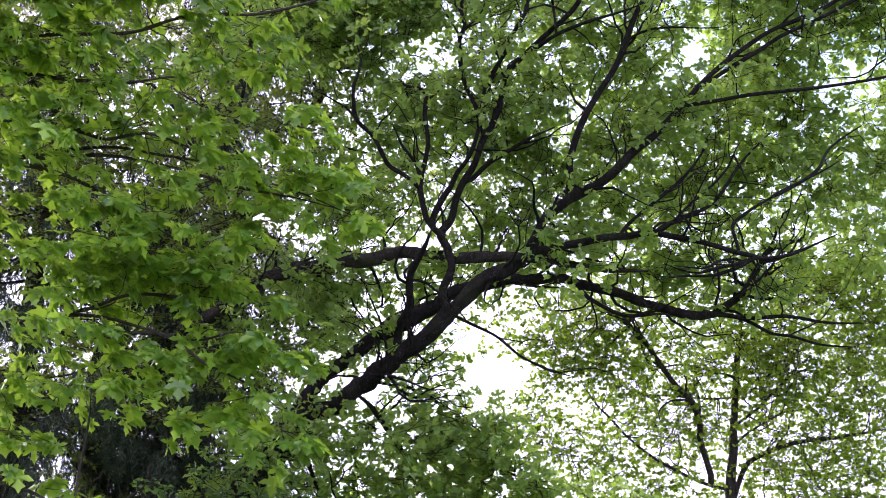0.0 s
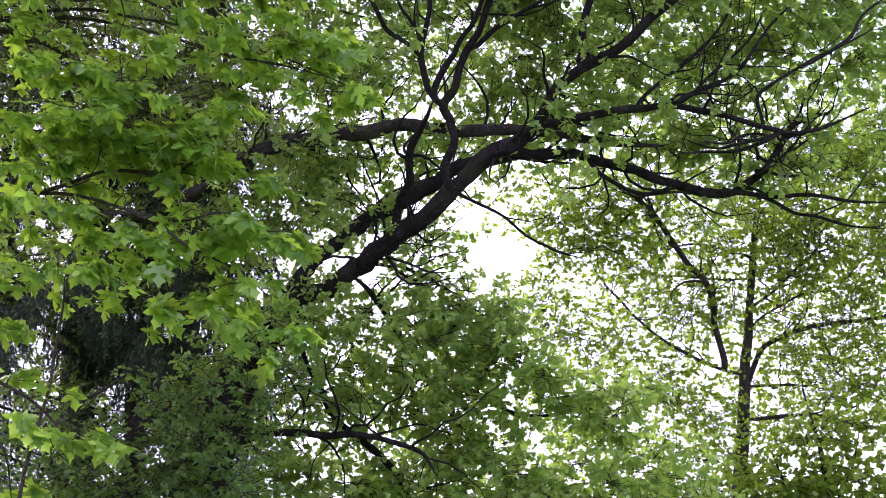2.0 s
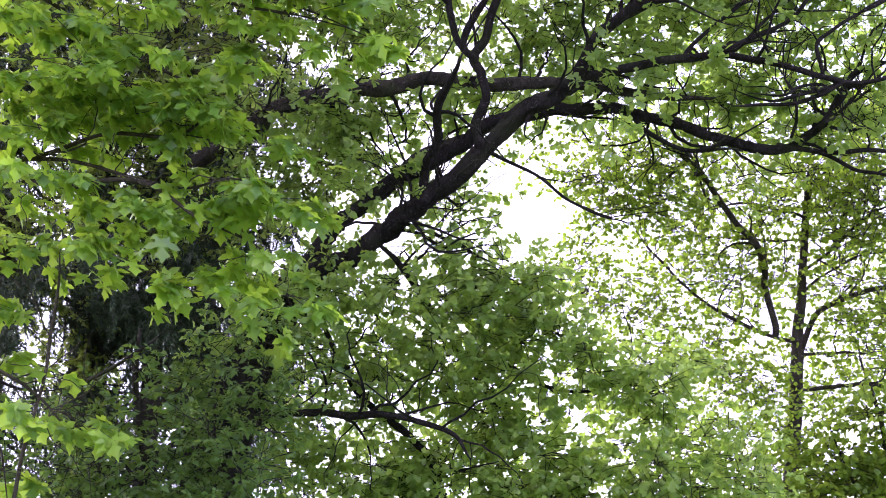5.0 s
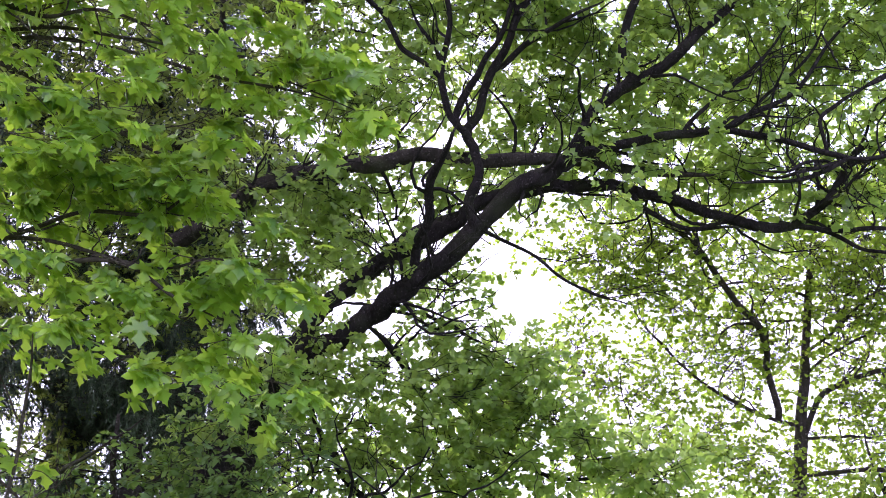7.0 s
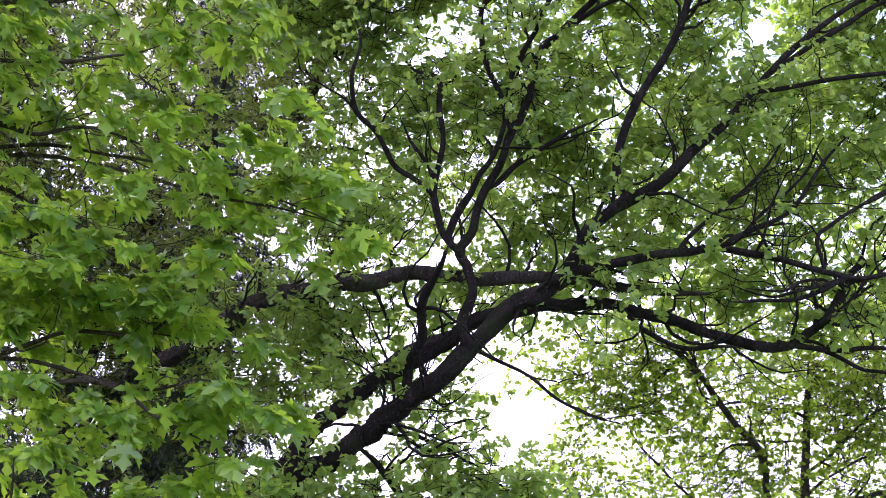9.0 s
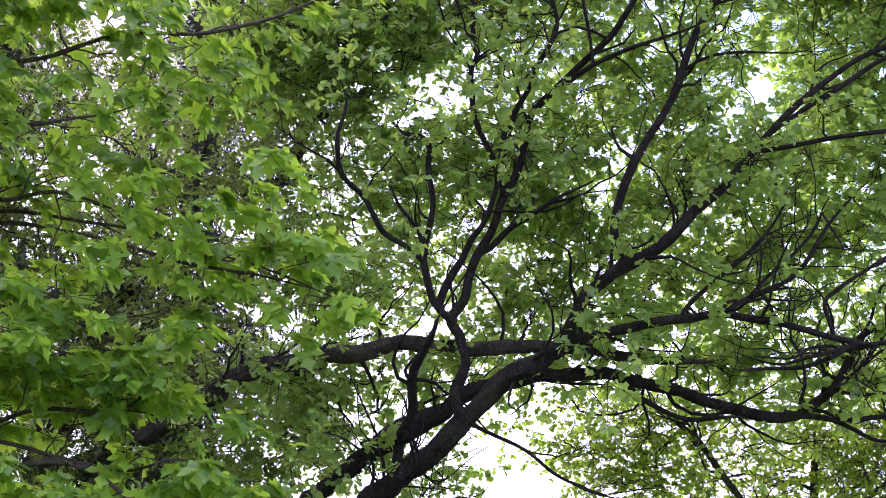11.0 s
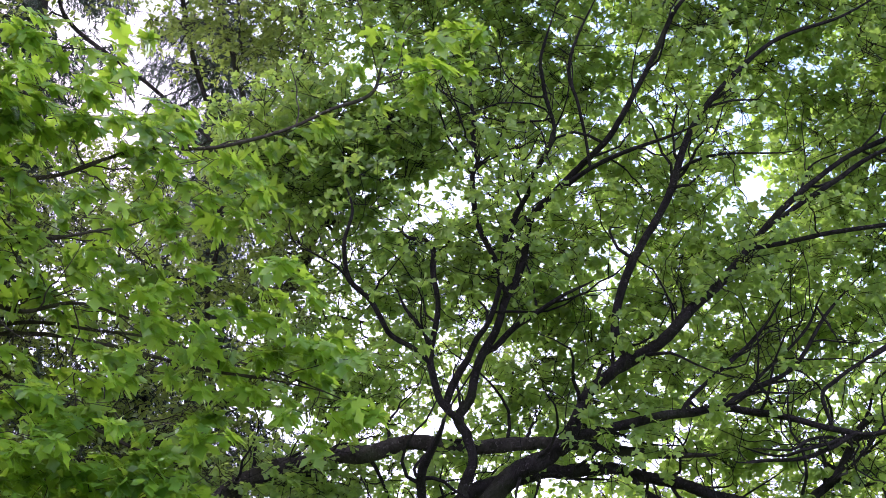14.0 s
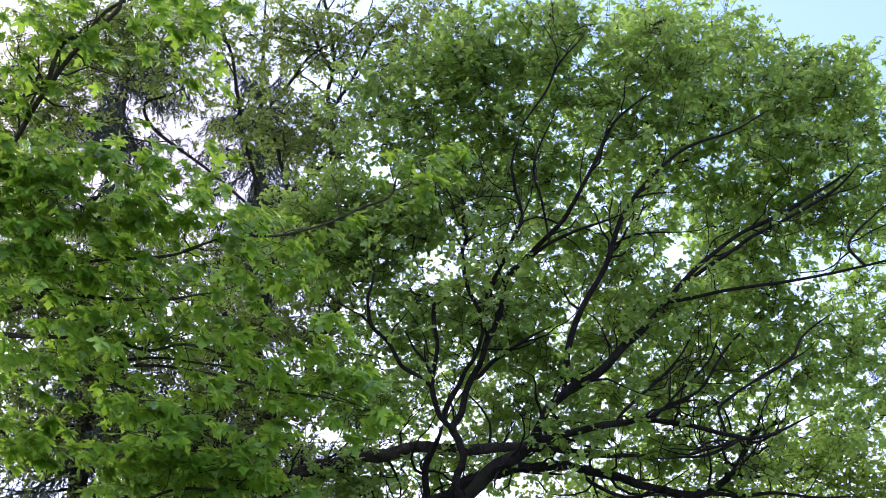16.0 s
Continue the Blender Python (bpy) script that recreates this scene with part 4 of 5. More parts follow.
limb(maple, "branch", [(-5.50, 11.08, 9.80, 0.038), (-4.23, 11.04, 9.78, 0.025), (-3.28, 10.98, 9.80, 0.025), (-2.58, 10.96, 9.70, 0.019), (-1.88, 11.00, 9.45, 0.019), (-1.31, 11.03, 9.38, 0.013), (-0.81, 11.07, 9.25, 0.013)])
limb(maple, "branch", [(-4.19, 11.29, 8.06, 0.039), (-3.33, 11.26, 8.15, 0.026), (-2.68, 11.30, 8.03, 0.022), (-2.21, 11.34, 7.92, 0.017), (-1.82, 11.31, 8.00, 0.013), (-1.43, 11.36, 7.88, 0.009)])
limb(maple, "branch", [(-4.44, 10.60, 10.59, 0.035), (-3.52, 10.61, 10.41, 0.026), (-2.92, 10.56, 10.40, 0.018), (-2.49, 10.49, 10.41, 0.013), (-2.06, 10.40, 10.51, 0.009)])
limb(maple, "branch", [(-4.35, 11.04, 9.78, 0.040), (-3.45, 11.09, 9.54, 0.026), (-2.91, 11.17, 9.21, 0.022), (-2.41, 11.23, 8.93, 0.018), (-1.96, 11.25, 8.76, 0.013)])
limb(maple, "branch", [(-4.19, 11.29, 8.06, 0.045), (-3.35, 11.30, 7.97, 0.035), (-2.86, 11.27, 7.97, 0.030), (-2.42, 11.26, 7.93, 0.025), (-2.08, 11.32, 7.69, 0.020), (-1.63, 11.39, 7.51, 0.015), (-1.33, 11.47, 7.28, 0.010)])
limb(maple, "branch", [(-4.19, 11.29, 8.06, 0.039), (-3.35, 11.23, 8.17, 0.030), (-2.77, 11.14, 8.32, 0.025), (-2.18, 11.13, 8.29, 0.020), (-1.89, 11.02, 8.53, 0.015)])
limb(maple, "branch", [(-3.60, 12.10, 4.96, 0.025), (-3.51, 11.90, 5.52, 0.025), (-3.36, 11.68, 6.13, 0.020), (-3.24, 11.49, 6.64, 0.020), (-3.16, 11.32, 7.10, 0.015), (-3.13, 11.22, 7.38, 0.010)])
limb(maple, "branch", [(-4.77, 11.63, 6.55, 0.039), (-4.08, 11.63, 6.56, 0.030), (-3.58, 11.67, 6.43, 0.020), (-3.29, 11.76, 6.20, 0.015), (-3.04, 11.84, 5.97, 0.010)])
limb(maple, "branch", [(-4.77, 11.63, 6.55, 0.035), (-4.07, 11.75, 6.23, 0.025), (-3.68, 11.86, 5.91, 0.015), (-3.58, 12.05, 5.39, 0.010)])
limb(maple, "branch", [(-4.15, 11.03, 9.78, 0.036), (-3.21, 10.99, 9.88, 0.022), (-2.58, 11.00, 9.80, 0.018), (-2.00, 11.03, 9.68, 0.013), (-1.46, 11.08, 9.52, 0.013), (-0.96, 11.14, 9.36, 0.009), (-0.60, 11.20, 9.19, 0.009)])
sprout(maple, 85, 24, thick=(0.008, 0.05), reach=(0.4, 0.9), rise=0.0)
maple.tuft(-4.48, 10.01, 11.58, 0.70, 0.70, 0.45, 2.18)
maple.tuft(-3.52, 9.99, 11.63, 0.77, 0.80, 0.58, 1.23)
maple.tuft(-2.69, 10.11, 11.30, 0.70, 0.70, 0.51, 0.90)
maple.tuft(-2.05, 10.28, 10.86, 0.51, 0.60, 0.44, 0.73)
maple.tuft(-1.60, 10.37, 10.60, 0.28, 0.40, 0.25, 0.85)
maple.tuft(-4.07, 10.33, 10.72, 0.89, 0.80, 0.57, 1.44)
maple.tuft(-2.93, 10.42, 10.45, 0.82, 0.80, 0.44, 0.71)
maple.tuft(-2.30, 10.43, 10.44, 0.32, 0.40, 0.19, 0.66)
maple.tuft(-1.49, 10.63, 10.17, 0.38, 0.40, 0.25, 0.77)
maple.tuft(-1.05, 10.90, 9.44, 0.50, 0.50, 0.38, 0.74)
maple.tuft(-1.68, 10.85, 9.58, 0.56, 0.50, 0.38, 0.52)
maple.tuft(-0.93, 11.02, 9.09, 0.37, 0.40, 0.22, 0.79)
maple.tuft(-3.98, 10.65, 9.81, 1.00, 0.70, 0.44, 0.97)
maple.tuft(-2.64, 10.84, 9.88, 0.70, 0.60, 0.38, 0.38)
maple.tuft(-2.36, 10.97, 9.24, 0.50, 0.50, 0.25, 0.53)
maple.tuft(-0.06, 10.26, 12.07, 0.39, 0.30, 0.18, 0.96)
maple.tuft(-0.46, 10.39, 11.70, 0.39, 0.30, 0.16, 0.85)
maple.tuft(0.45, 10.41, 11.65, 0.33, 0.30, 0.18, 0.75)
maple.tuft(-1.05, 10.49, 11.43, 0.39, 0.30, 0.13, 0.56)
maple.tuft(-2.94, 9.24, 13.13, 0.45, 0.50, 0.39, 1.08)
maple.tuft(-4.30, 9.18, 13.28, 0.71, 0.60, 0.26, 1.62)
maple.tuft(-4.64, 9.64, 12.03, 0.32, 0.40, 0.25, 1.30)
maple.tuft(-3.34, 9.00, 13.78, 0.98, 0.60, 0.33, 0.80)
maple.tuft(-2.96, 11.05, 8.72, 0.65, 0.80, 0.48, 0.74)
maple.tuft(-2.14, 11.05, 8.73, 0.52, 0.70, 0.30, 0.63)
maple.tuft(-1.88, 11.15, 8.44, 0.35, 0.50, 0.26, 0.65)
maple.tuft(-1.49, 11.17, 8.41, 0.17, 0.30, 0.13, 0.58)
maple.tuft(-2.40, 10.90, 9.42, 0.53, 0.60, 0.31, 0.37)
maple.tuft(-1.48, 10.82, 9.64, 0.48, 0.50, 0.22, 0.47)
maple.tuft(-2.97, 10.59, 10.00, 0.57, 0.70, 0.31, 0.48)
maple.tuft(-3.24, 11.03, 8.78, 0.84, 0.80, 0.45, 0.81)
maple.tuft(-2.20, 11.03, 8.79, 0.60, 0.70, 0.35, 0.67)
maple.tuft(-1.75, 11.11, 8.57, 0.20, 0.30, 0.20, 0.61)
maple.tuft(-3.24, 11.35, 7.89, 0.80, 0.80, 0.40, 0.88)
maple.tuft(-2.18, 11.24, 7.92, 0.74, 0.70, 0.35, 0.80)
maple.tuft(-1.48, 11.28, 7.79, 0.45, 0.50, 0.30, 1.41)
maple.tuft(-1.73, 11.44, 7.37, 0.55, 0.50, 0.35, 1.06)
maple.tuft(-2.69, 11.54, 7.39, 0.65, 0.60, 0.30, 0.89)
maple.tuft(-1.48, 11.54, 7.09, 0.25, 0.30, 0.20, 0.78)
maple.tuft(-3.56, 11.60, 6.92, 0.45, 0.60, 0.40, 0.63)
maple.tuft(-3.14, 11.64, 6.53, 0.25, 0.40, 0.25, 0.45)
maple.tuft(-3.48, 11.76, 6.20, 0.35, 0.40, 0.20, 0.65)
maple.tuft(-3.04, 11.84, 5.97, 0.15, 0.20, 0.12, 0.93)
maple.tuft(-3.71, 11.98, 5.58, 0.20, 0.30, 0.25, 0.95)
maple.tuft(-3.63, 12.14, 5.16, 0.20, 0.30, 0.15, 0.95)
maple.tuft(-4.44, 11.72, 6.89, 0.60, 1.00, 2.00, 0.60)
maple.tuft(-2.75, 9.14, 13.38, 0.39, 0.40, 0.39, 1.21)
maple.tuft(-4.67, 9.29, 12.97, 0.39, 0.40, 0.39, 1.62)
maple.tuft(-3.60, 9.72, 12.38, 0.39, 0.40, 0.26, 0.42)
maple.tuft(-4.71, 10.21, 11.03, 0.51, 0.50, 0.44, 1.62)
maple.tuft(-4.64, 10.91, 9.12, 0.62, 0.60, 0.56, 1.33)
maple.tuft(-3.34, 11.00, 8.86, 0.80, 0.60, 0.49, 0.82)
maple.tuft(-2.28, 11.11, 8.55, 0.55, 0.50, 0.31, 0.58)
maple.tuft(-3.54, 10.72, 9.63, 0.75, 0.50, 0.37, 0.48)
maple.tuft(-4.42, 10.01, 11.58, 0.58, 0.50, 0.58, 1.26)
maple.tuft(-4.37, 10.52, 10.18, 0.57, 0.50, 0.57, 0.80)
maple.tuft(-2.81, 10.90, 11.69, 0.54, 0.60, 0.27, 0.50)
maple.tuft(-2.17, 10.90, 11.79, 0.40, 0.60, 0.22, 0.50)
maple.tuft(-1.80, 10.90, 11.42, 0.31, 0.60, 0.22, 0.50)
maple.tuft(-2.66, 10.90, 11.07, 0.53, 0.60, 0.26, 0.40)
maple.tuft(-1.89, 10.90, 10.96, 0.39, 0.60, 0.22, 0.40)
maple.tuft(-1.50, 10.90, 10.66, 0.21, 0.60, 0.13, 0.50)
maple.tuft(-2.68, 10.90, 10.43, 0.47, 0.60, 0.26, 0.45)
maple.tuft(-1.93, 10.90, 10.23, 0.46, 0.60, 0.21, 0.45)
maple.tuft(-1.35, 10.90, 10.08, 0.33, 0.60, 0.16, 0.50)
maple.tuft(-1.09, 10.90, 9.71, 0.32, 0.60, 0.20, 0.50)
maple.tuft(-1.81, 10.90, 9.72, 0.45, 0.60, 0.20, 0.40)
maple.tuft(-2.61, 10.90, 9.73, 0.45, 0.60, 0.25, 0.50)
maple.tuft(-0.76, 10.90, 9.31, 0.24, 0.60, 0.16, 0.50)
maple.tuft(-1.26, 10.90, 9.18, 0.36, 0.60, 0.16, 0.50)
maple.tuft(-2.15, 10.90, 9.02, 0.48, 0.60, 0.20, 0.50)
maple.tuft(-2.52, 10.90, 8.53, 0.43, 0.60, 0.24, 0.60)
maple.tuft(-1.91, 10.90, 8.48, 0.31, 0.60, 0.19, 0.60)
maple.tuft(-3.17, 11.20, 11.39, 0.45, 0.60, 0.30, 0.60)
maple.tuft(-2.29, 11.20, 11.29, 0.39, 0.60, 0.29, 0.60)
maple.tuft(-2.63, 11.20, 10.84, 0.44, 0.60, 0.24, 0.50)
grow(maple, [], MAPLE_LEAF, M_MAPLE_LEAF, leaf=0.166, area=0.0097, cover=1.8, clump=0.32, sprays=4, per_spray=6,
     spray_len=0.50, seed=5, up=1.2, droop=0.4, flat=0.15, wild=0.3, hang=(0.95, -0.75, 0), slope=(38, 20), tiers=0.46, twig=0.008, leaf_label="bright green lobed maple leaves",
     single=300, single_if=7.5)

# ---------------------------------------------------------------- the slender alder beyond
P = [(4.36, 20.58, -0.10, 0.209), (4.36, 20.58, 0.50, 0.167), (4.36, 20.58, 0.90, 0.154), (4.36, 20.58, 1.55, 0.154), (4.32, 19.26, 5.18, 0.129), (4.31, 18.63, 6.90, 0.099), (4.35, 18.32, 7.75, 0.087), (4.33, 18.12, 8.31, 0.076), (4.37, 17.96, 8.73, 0.064), (4.39, 17.76, 9.30, 0.052), (4.43, 17.53, 9.92, 0.046), (4.48, 17.35, 10.41, 0.035), (4.58, 17.18, 10.90, 0.029), (4.63, 16.98, 11.45, 0.017)]
alder = Tree("alder_tree", (P[0][0], P[0][1], 0), "slender alder with thin yellow-green foliage against the sky", "tree", M_ALDER_BARK)
trunk(alder, P)
limb(alder, "limb", [(4.34, 18.19, 8.11, 0.052), (4.62, 17.95, 8.70, 0.052), (5.09, 17.85, 8.91, 0.044), (5.91, 17.77, 9.05, 0.037), (6.61, 17.70, 9.16, 0.030)])
limb(alder, "limb", [(4.33, 18.10, 8.35, 0.037), (3.94, 18.04, 8.46, 0.037), (3.25, 17.90, 8.77, 0.030), (2.85, 17.77, 9.04, 0.022), (2.53, 17.64, 9.34, 0.022), (2.31, 17.52, 9.65, 0.015)])
limb(alder, "branch", [(4.39, 18.15, 8.21, 0.030), (5.06, 18.12, 8.23, 0.022), (5.60, 18.12, 8.16, 0.015)])
limb(alder, "branch", [(4.39, 17.82, 9.14, 0.030), (4.75, 17.69, 9.42, 0.030), (5.18, 17.51, 9.84, 0.022), (5.62, 17.43, 9.98, 0.015)])
limb(alder, "limb", [(4.35, 18.32, 7.75, 0.037), (4.97, 18.24, 7.82, 0.037), (5.45, 18.19, 7.81, 0.044), (6.16, 18.19, 7.67, 0.044), (6.78, 18.11, 7.74, 0.037)])
limb(alder, "limb", [(4.08, 18.06, 8.42, 0.058), (3.91, 17.71, 8.89, 0.057), (3.89, 17.45, 9.09, 0.057), (3.71, 17.19, 9.32, 0.057), (3.45, 16.94, 9.51, 0.050), (3.19, 16.83, 9.81, 0.050), (2.93, 16.71, 10.14, 0.050), (2.57, 16.61, 10.40, 0.043), (2.24, 16.54, 10.60, 0.036)])
limb(alder, "branch", [(4.42, 17.57, 9.81, 0.029), (4.18, 17.50, 9.85, 0.022), (3.64, 17.41, 9.96, 0.022), (3.19, 17.39, 9.86, 0.015)])
limb(alder, "branch", [(4.37, 17.91, 8.89, 0.030), (4.70, 17.78, 9.16, 0.022), (5.06, 17.68, 9.37, 0.022), (5.49, 17.63, 9.43, 0.015)])
limb(alder, "branch", [(4.41, 17.66, 9.58, 0.022), (4.01, 17.65, 9.53, 0.022), (3.25, 17.61, 9.56, 0.022), (2.56, 17.59, 9.54, 0.015)])
limb(alder, "branch", [(4.46, 17.43, 10.19, 0.029), (4.78, 17.30, 10.42, 0.022), (5.21, 17.21, 10.52, 0.015)])
sprout(alder, 70, 22, reach=(0.5, 1.3))
alder.tuft(2.56, 17.08, 10.28, 0.87, 0.80, 0.51, 0.85)
alder.tuft(3.55, 17.34, 10.15, 0.88, 0.90, 0.66, 0.85)
alder.tuft(4.70, 17.55, 10.17, 1.04, 0.90, 0.67, 0.77)
alder.tuft(5.60, 17.62, 9.97, 0.89, 0.90, 0.82, 0.85)
alder.tuft(3.05, 17.67, 9.24, 0.89, 0.80, 0.66, 0.61)
alder.tuft(3.82, 17.87, 9.01, 0.74, 0.80, 0.67, 0.69)
alder.tuft(5.11, 17.95, 9.05, 0.97, 0.80, 0.75, 0.85)
alder.tuft(5.95, 18.10, 8.64, 0.75, 0.80, 0.75, 0.71)
alder.tuft(3.39, 18.13, 7.99, 1.04, 0.80, 0.59, 0.85)
alder.tuft(4.18, 18.08, 7.54, 0.44, 0.40, 0.44, 0.85)
alder.tuft(5.15, 18.31, 8.07, 1.05, 0.80, 0.45, 0.85)
alder.tuft(1.69, 17.35, 8.97, 0.43, 0.50, 0.36, 0.79)
alder.tuft(2.61, 17.07, 9.73, 0.51, 0.50, 0.43, 0.85)
alder.tuft(3.60, 18.26, 7.05, 1.11, 0.60, 0.44, 0.85)
alder.tuft(2.13, 18.24, 7.69, 0.74, 0.50, 0.37, 0.77)
alder.tuft(6.60, 17.84, 9.36, 0.75, 0.80, 1.87, 0.82)
alder.tuft(1.66, 16.85, 10.33, 0.86, 0.50, 0.36, 0.85)
alder.tuft(1.91, 16.90, 9.89, 0.54, 0.60, 0.72, 0.85)
alder.tuft(1.58, 17.30, 9.10, 0.29, 0.40, 0.36, 0.85)
alder.tuft(3.56, 16.35, 10.55, 0.83, 0.50, 0.26, 0.85)
alder.tuft(4.75, 16.96, 10.03, 0.72, 0.60, 0.52, 0.85)
alder.tuft(5.04, 16.32, 10.62, 0.64, 0.60, 0.51, 0.85)
alder.tuft(2.15, 17.61, 8.83, 0.59, 0.50, 0.44, 0.65)
alder.tuft(2.68, 17.76, 8.42, 0.59, 0.50, 0.44, 0.85)
alder.tuft(5.34, 16.47, 10.78, 0.71, 0.50, 0.43, 0.85)
alder.tuft(6.28, 16.85, 10.34, 0.72, 0.60, 0.72, 0.85)
alder.tuft(6.09, 16.65, 10.89, 1.17, 0.60, 0.59, 0.85)
grow(alder, [], ROUND_LEAF, M_ALDER_LEAF, leaf=0.052, area=0.0012, cover=2.05, clump=0.40, sprays=6, per_spray=9,
     spray_len=0.32, seed=7, wild=0.8, toward=(0, -0.3, 0), twig=0.006, leaf_label="small rounded yellow-green leaves")

# ---------------------------------------------------------------- trees behind
P = [(-4.40, 20.07, -0.10, 0.390), (-4.40, 20.07, 0.50, 0.312), (-4.40, 20.07, 1.03, 0.289), (-4.40, 20.07, 2.06, 0.289), (-4.46, 18.83, 5.48, 0.256), (-4.50, 17.75, 8.45, 0.222), (-4.41, 17.31, 9.66, 0.197), (-4.05, 16.95, 10.65, 0.172), (-3.34, 16.72, 11.28, 0.133), (-2.59, 16.56, 11.72, 0.093), (-2.03, 16.44, 12.04, 0.087)]
ash = Tree("background_tree", (P[0][0], P[0][1], 0), "tall tree behind with grey limbs and green leaves", "tree", M_ASH_BARK)
trunk(ash, P)
limb(ash, "limb", [(-2.59, 16.56, 11.72, 0.066), (-2.82, 16.38, 12.07, 0.066), (-3.06, 16.20, 12.42, 0.059), (-3.36, 15.95, 12.96, 0.053), (-3.70, 15.79, 13.25, 0.046), (-4.17, 15.70, 13.50, 0.033)])
limb(ash, "limb", [(-2.54, 16.55, 11.75, 0.059), (-2.61, 16.33, 12.20, 0.053), (-2.61, 16.06, 12.78, 0.046), (-2.56, 15.87, 13.18, 0.040), (-2.51, 15.65, 13.64, 0.033)])
limb(ash, "limb", [(-2.03, 16.44, 12.04, 0.092), (-1.78, 16.10, 12.83, 0.093), (-1.55, 15.92, 13.19, 0.093), (-1.35, 15.73, 13.55, 0.086), (-1.18, 15.64, 13.65, 0.073), (-0.85, 15.64, 13.64, 0.047), (-0.52, 15.57, 13.85, 0.027)])
limb(ash, "branch", [(-1.72, 16.05, 12.93, 0.053), (-1.43, 16.00, 12.96, 0.046), (-1.18, 15.91, 13.12, 0.040), (-0.93, 15.84, 13.21, 0.027)])
limb(ash, "branch", [(-1.96, 16.35, 12.25, 0.033), (-1.45, 16.19, 12.56, 0.040), (-0.94, 16.13, 12.58, 0.033), (-0.29, 16.14, 12.41, 0.020)])
limb(ash, "limb", [(-2.51, 15.65, 13.64, 0.069), (-2.37, 15.39, 14.34, 0.060), (-2.22, 15.23, 14.79, 0.061), (-1.94, 15.12, 15.08, 0.043), (-1.71, 15.05, 15.28, 0.035), (-1.40, 14.96, 15.53, 0.026)])
limb(ash, "limb", [(-2.17, 15.21, 14.84, 0.043), (-2.28, 15.03, 15.34, 0.044), (-2.40, 14.88, 15.75, 0.035), (-2.55, 14.73, 16.17, 0.026)])
limb(ash, "limb", [(-1.49, 14.98, 15.46, 0.052), (-1.53, 14.90, 15.69, 0.044), (-1.52, 14.75, 16.09, 0.044), (-1.54, 14.61, 16.50, 0.044), (-1.48, 14.46, 16.91, 0.035), (-1.56, 14.20, 17.62, 0.036), (-1.74, 13.97, 18.24, 0.027)])
limb(ash, "branch", [(-1.50, 14.51, 16.76, 0.035), (-1.74, 14.35, 17.20, 0.035), (-1.79, 14.23, 17.54, 0.027), (-1.59, 14.04, 18.07, 0.018)])
limb(ash, "branch", [(-1.53, 14.74, 16.13, 0.035), (-1.16, 14.55, 16.64, 0.035), (-0.92, 14.37, 17.16, 0.035), (-0.59, 14.21, 17.59, 0.027), (-0.31, 14.05, 18.03, 0.018)])
limb(ash, "limb", [(-2.39, 15.44, 14.21, 0.052), (-2.72, 15.06, 15.25, 0.044), (-2.93, 14.68, 16.29, 0.044), (-3.06, 14.42, 17.01, 0.035), (-3.20, 14.28, 17.38, 0.036), (-3.34, 14.12, 17.83, 0.027)])
limb(ash, "branch", [(-2.55, 14.73, 16.17, 0.026), (-2.22, 14.58, 16.57, 0.035), (-1.88, 14.43, 16.97, 0.027), (-1.37, 14.32, 17.29, 0.027), (-0.85, 14.17, 17.69, 0.018)])
limb(ash, "limb", [(-2.48, 15.34, 14.49, 0.035), (-3.32, 15.07, 15.21, 0.035), (-4.18, 14.84, 15.86, 0.035), (-4.40, 14.70, 16.24, 0.035), (-4.12, 14.64, 16.40, 0.026), (-3.68, 14.57, 16.61, 0.018)])
limb(ash, "limb", [(0.55, 14.63, 16.43, 0.026), (0.69, 14.41, 17.04, 0.035), (0.67, 14.18, 17.66, 0.036), (0.77, 13.99, 18.19, 0.027)])
sprout(ash, 60, 23)
ash.tuft(-2.45, 14.81, 15.94, 1.14, 0.80, 0.61, 0.87)
ash.tuft(-1.40, 14.90, 15.70, 0.96, 0.80, 0.70, 0.91)
ash.tuft(-2.89, 14.29, 17.38, 0.98, 0.80, 0.62, 0.71)
ash.tuft(-1.04, 14.46, 16.90, 1.06, 0.80, 0.71, 0.72)
ash.tuft(0.04, 14.31, 17.32, 0.98, 0.80, 0.53, 1.10)
ash.tuft(-2.00, 14.97, 14.92, 0.60, 0.60, 0.52, 0.33)
ash.tuft(-4.48, 14.43, 16.97, 0.80, 0.60, 0.62, 0.51)
ash.tuft(-6.16, 14.52, 16.75, 1.06, 0.60, 0.79, 0.60)
ash.tuft(-1.43, 15.40, 13.73, 0.72, 0.70, 0.72, 1.10)
ash.tuft(-2.30, 15.26, 14.10, 0.59, 0.60, 0.53, 0.37)
ash.tuft(-2.92, 15.81, 12.60, 0.85, 0.80, 0.72, 0.13)
ash.tuft(-1.90, 15.90, 11.77, 0.84, 0.80, 0.64, 0.57)
ash.tuft(-1.01, 16.08, 11.87, 0.59, 0.60, 0.52, 0.43)
ash.tuft(-2.37, 15.96, 11.02, 0.76, 0.70, 0.57, 0.48)
ash.tuft(-4.07, 16.11, 11.78, 1.17, 0.80, 0.91, 0.28)
ash.tuft(-4.33, 15.41, 13.71, 0.99, 0.80, 0.79, 0.32)
ash.tuft(-3.66, 16.41, 10.37, 1.40, 0.80, 0.77, 0.23)
ash.tuft(-4.51, 16.80, 9.30, 1.08, 0.80, 0.76, 0.39)
ash.tuft(-4.67, 16.47, 9.62, 1.40, 0.80, 1.40, 0.39)
ash.tuft(-3.04, 16.44, 9.42, 1.25, 0.80, 1.04, 0.36)
ash.tuft(-4.61, 17.04, 7.46, 1.18, 0.80, 1.04, 0.21)
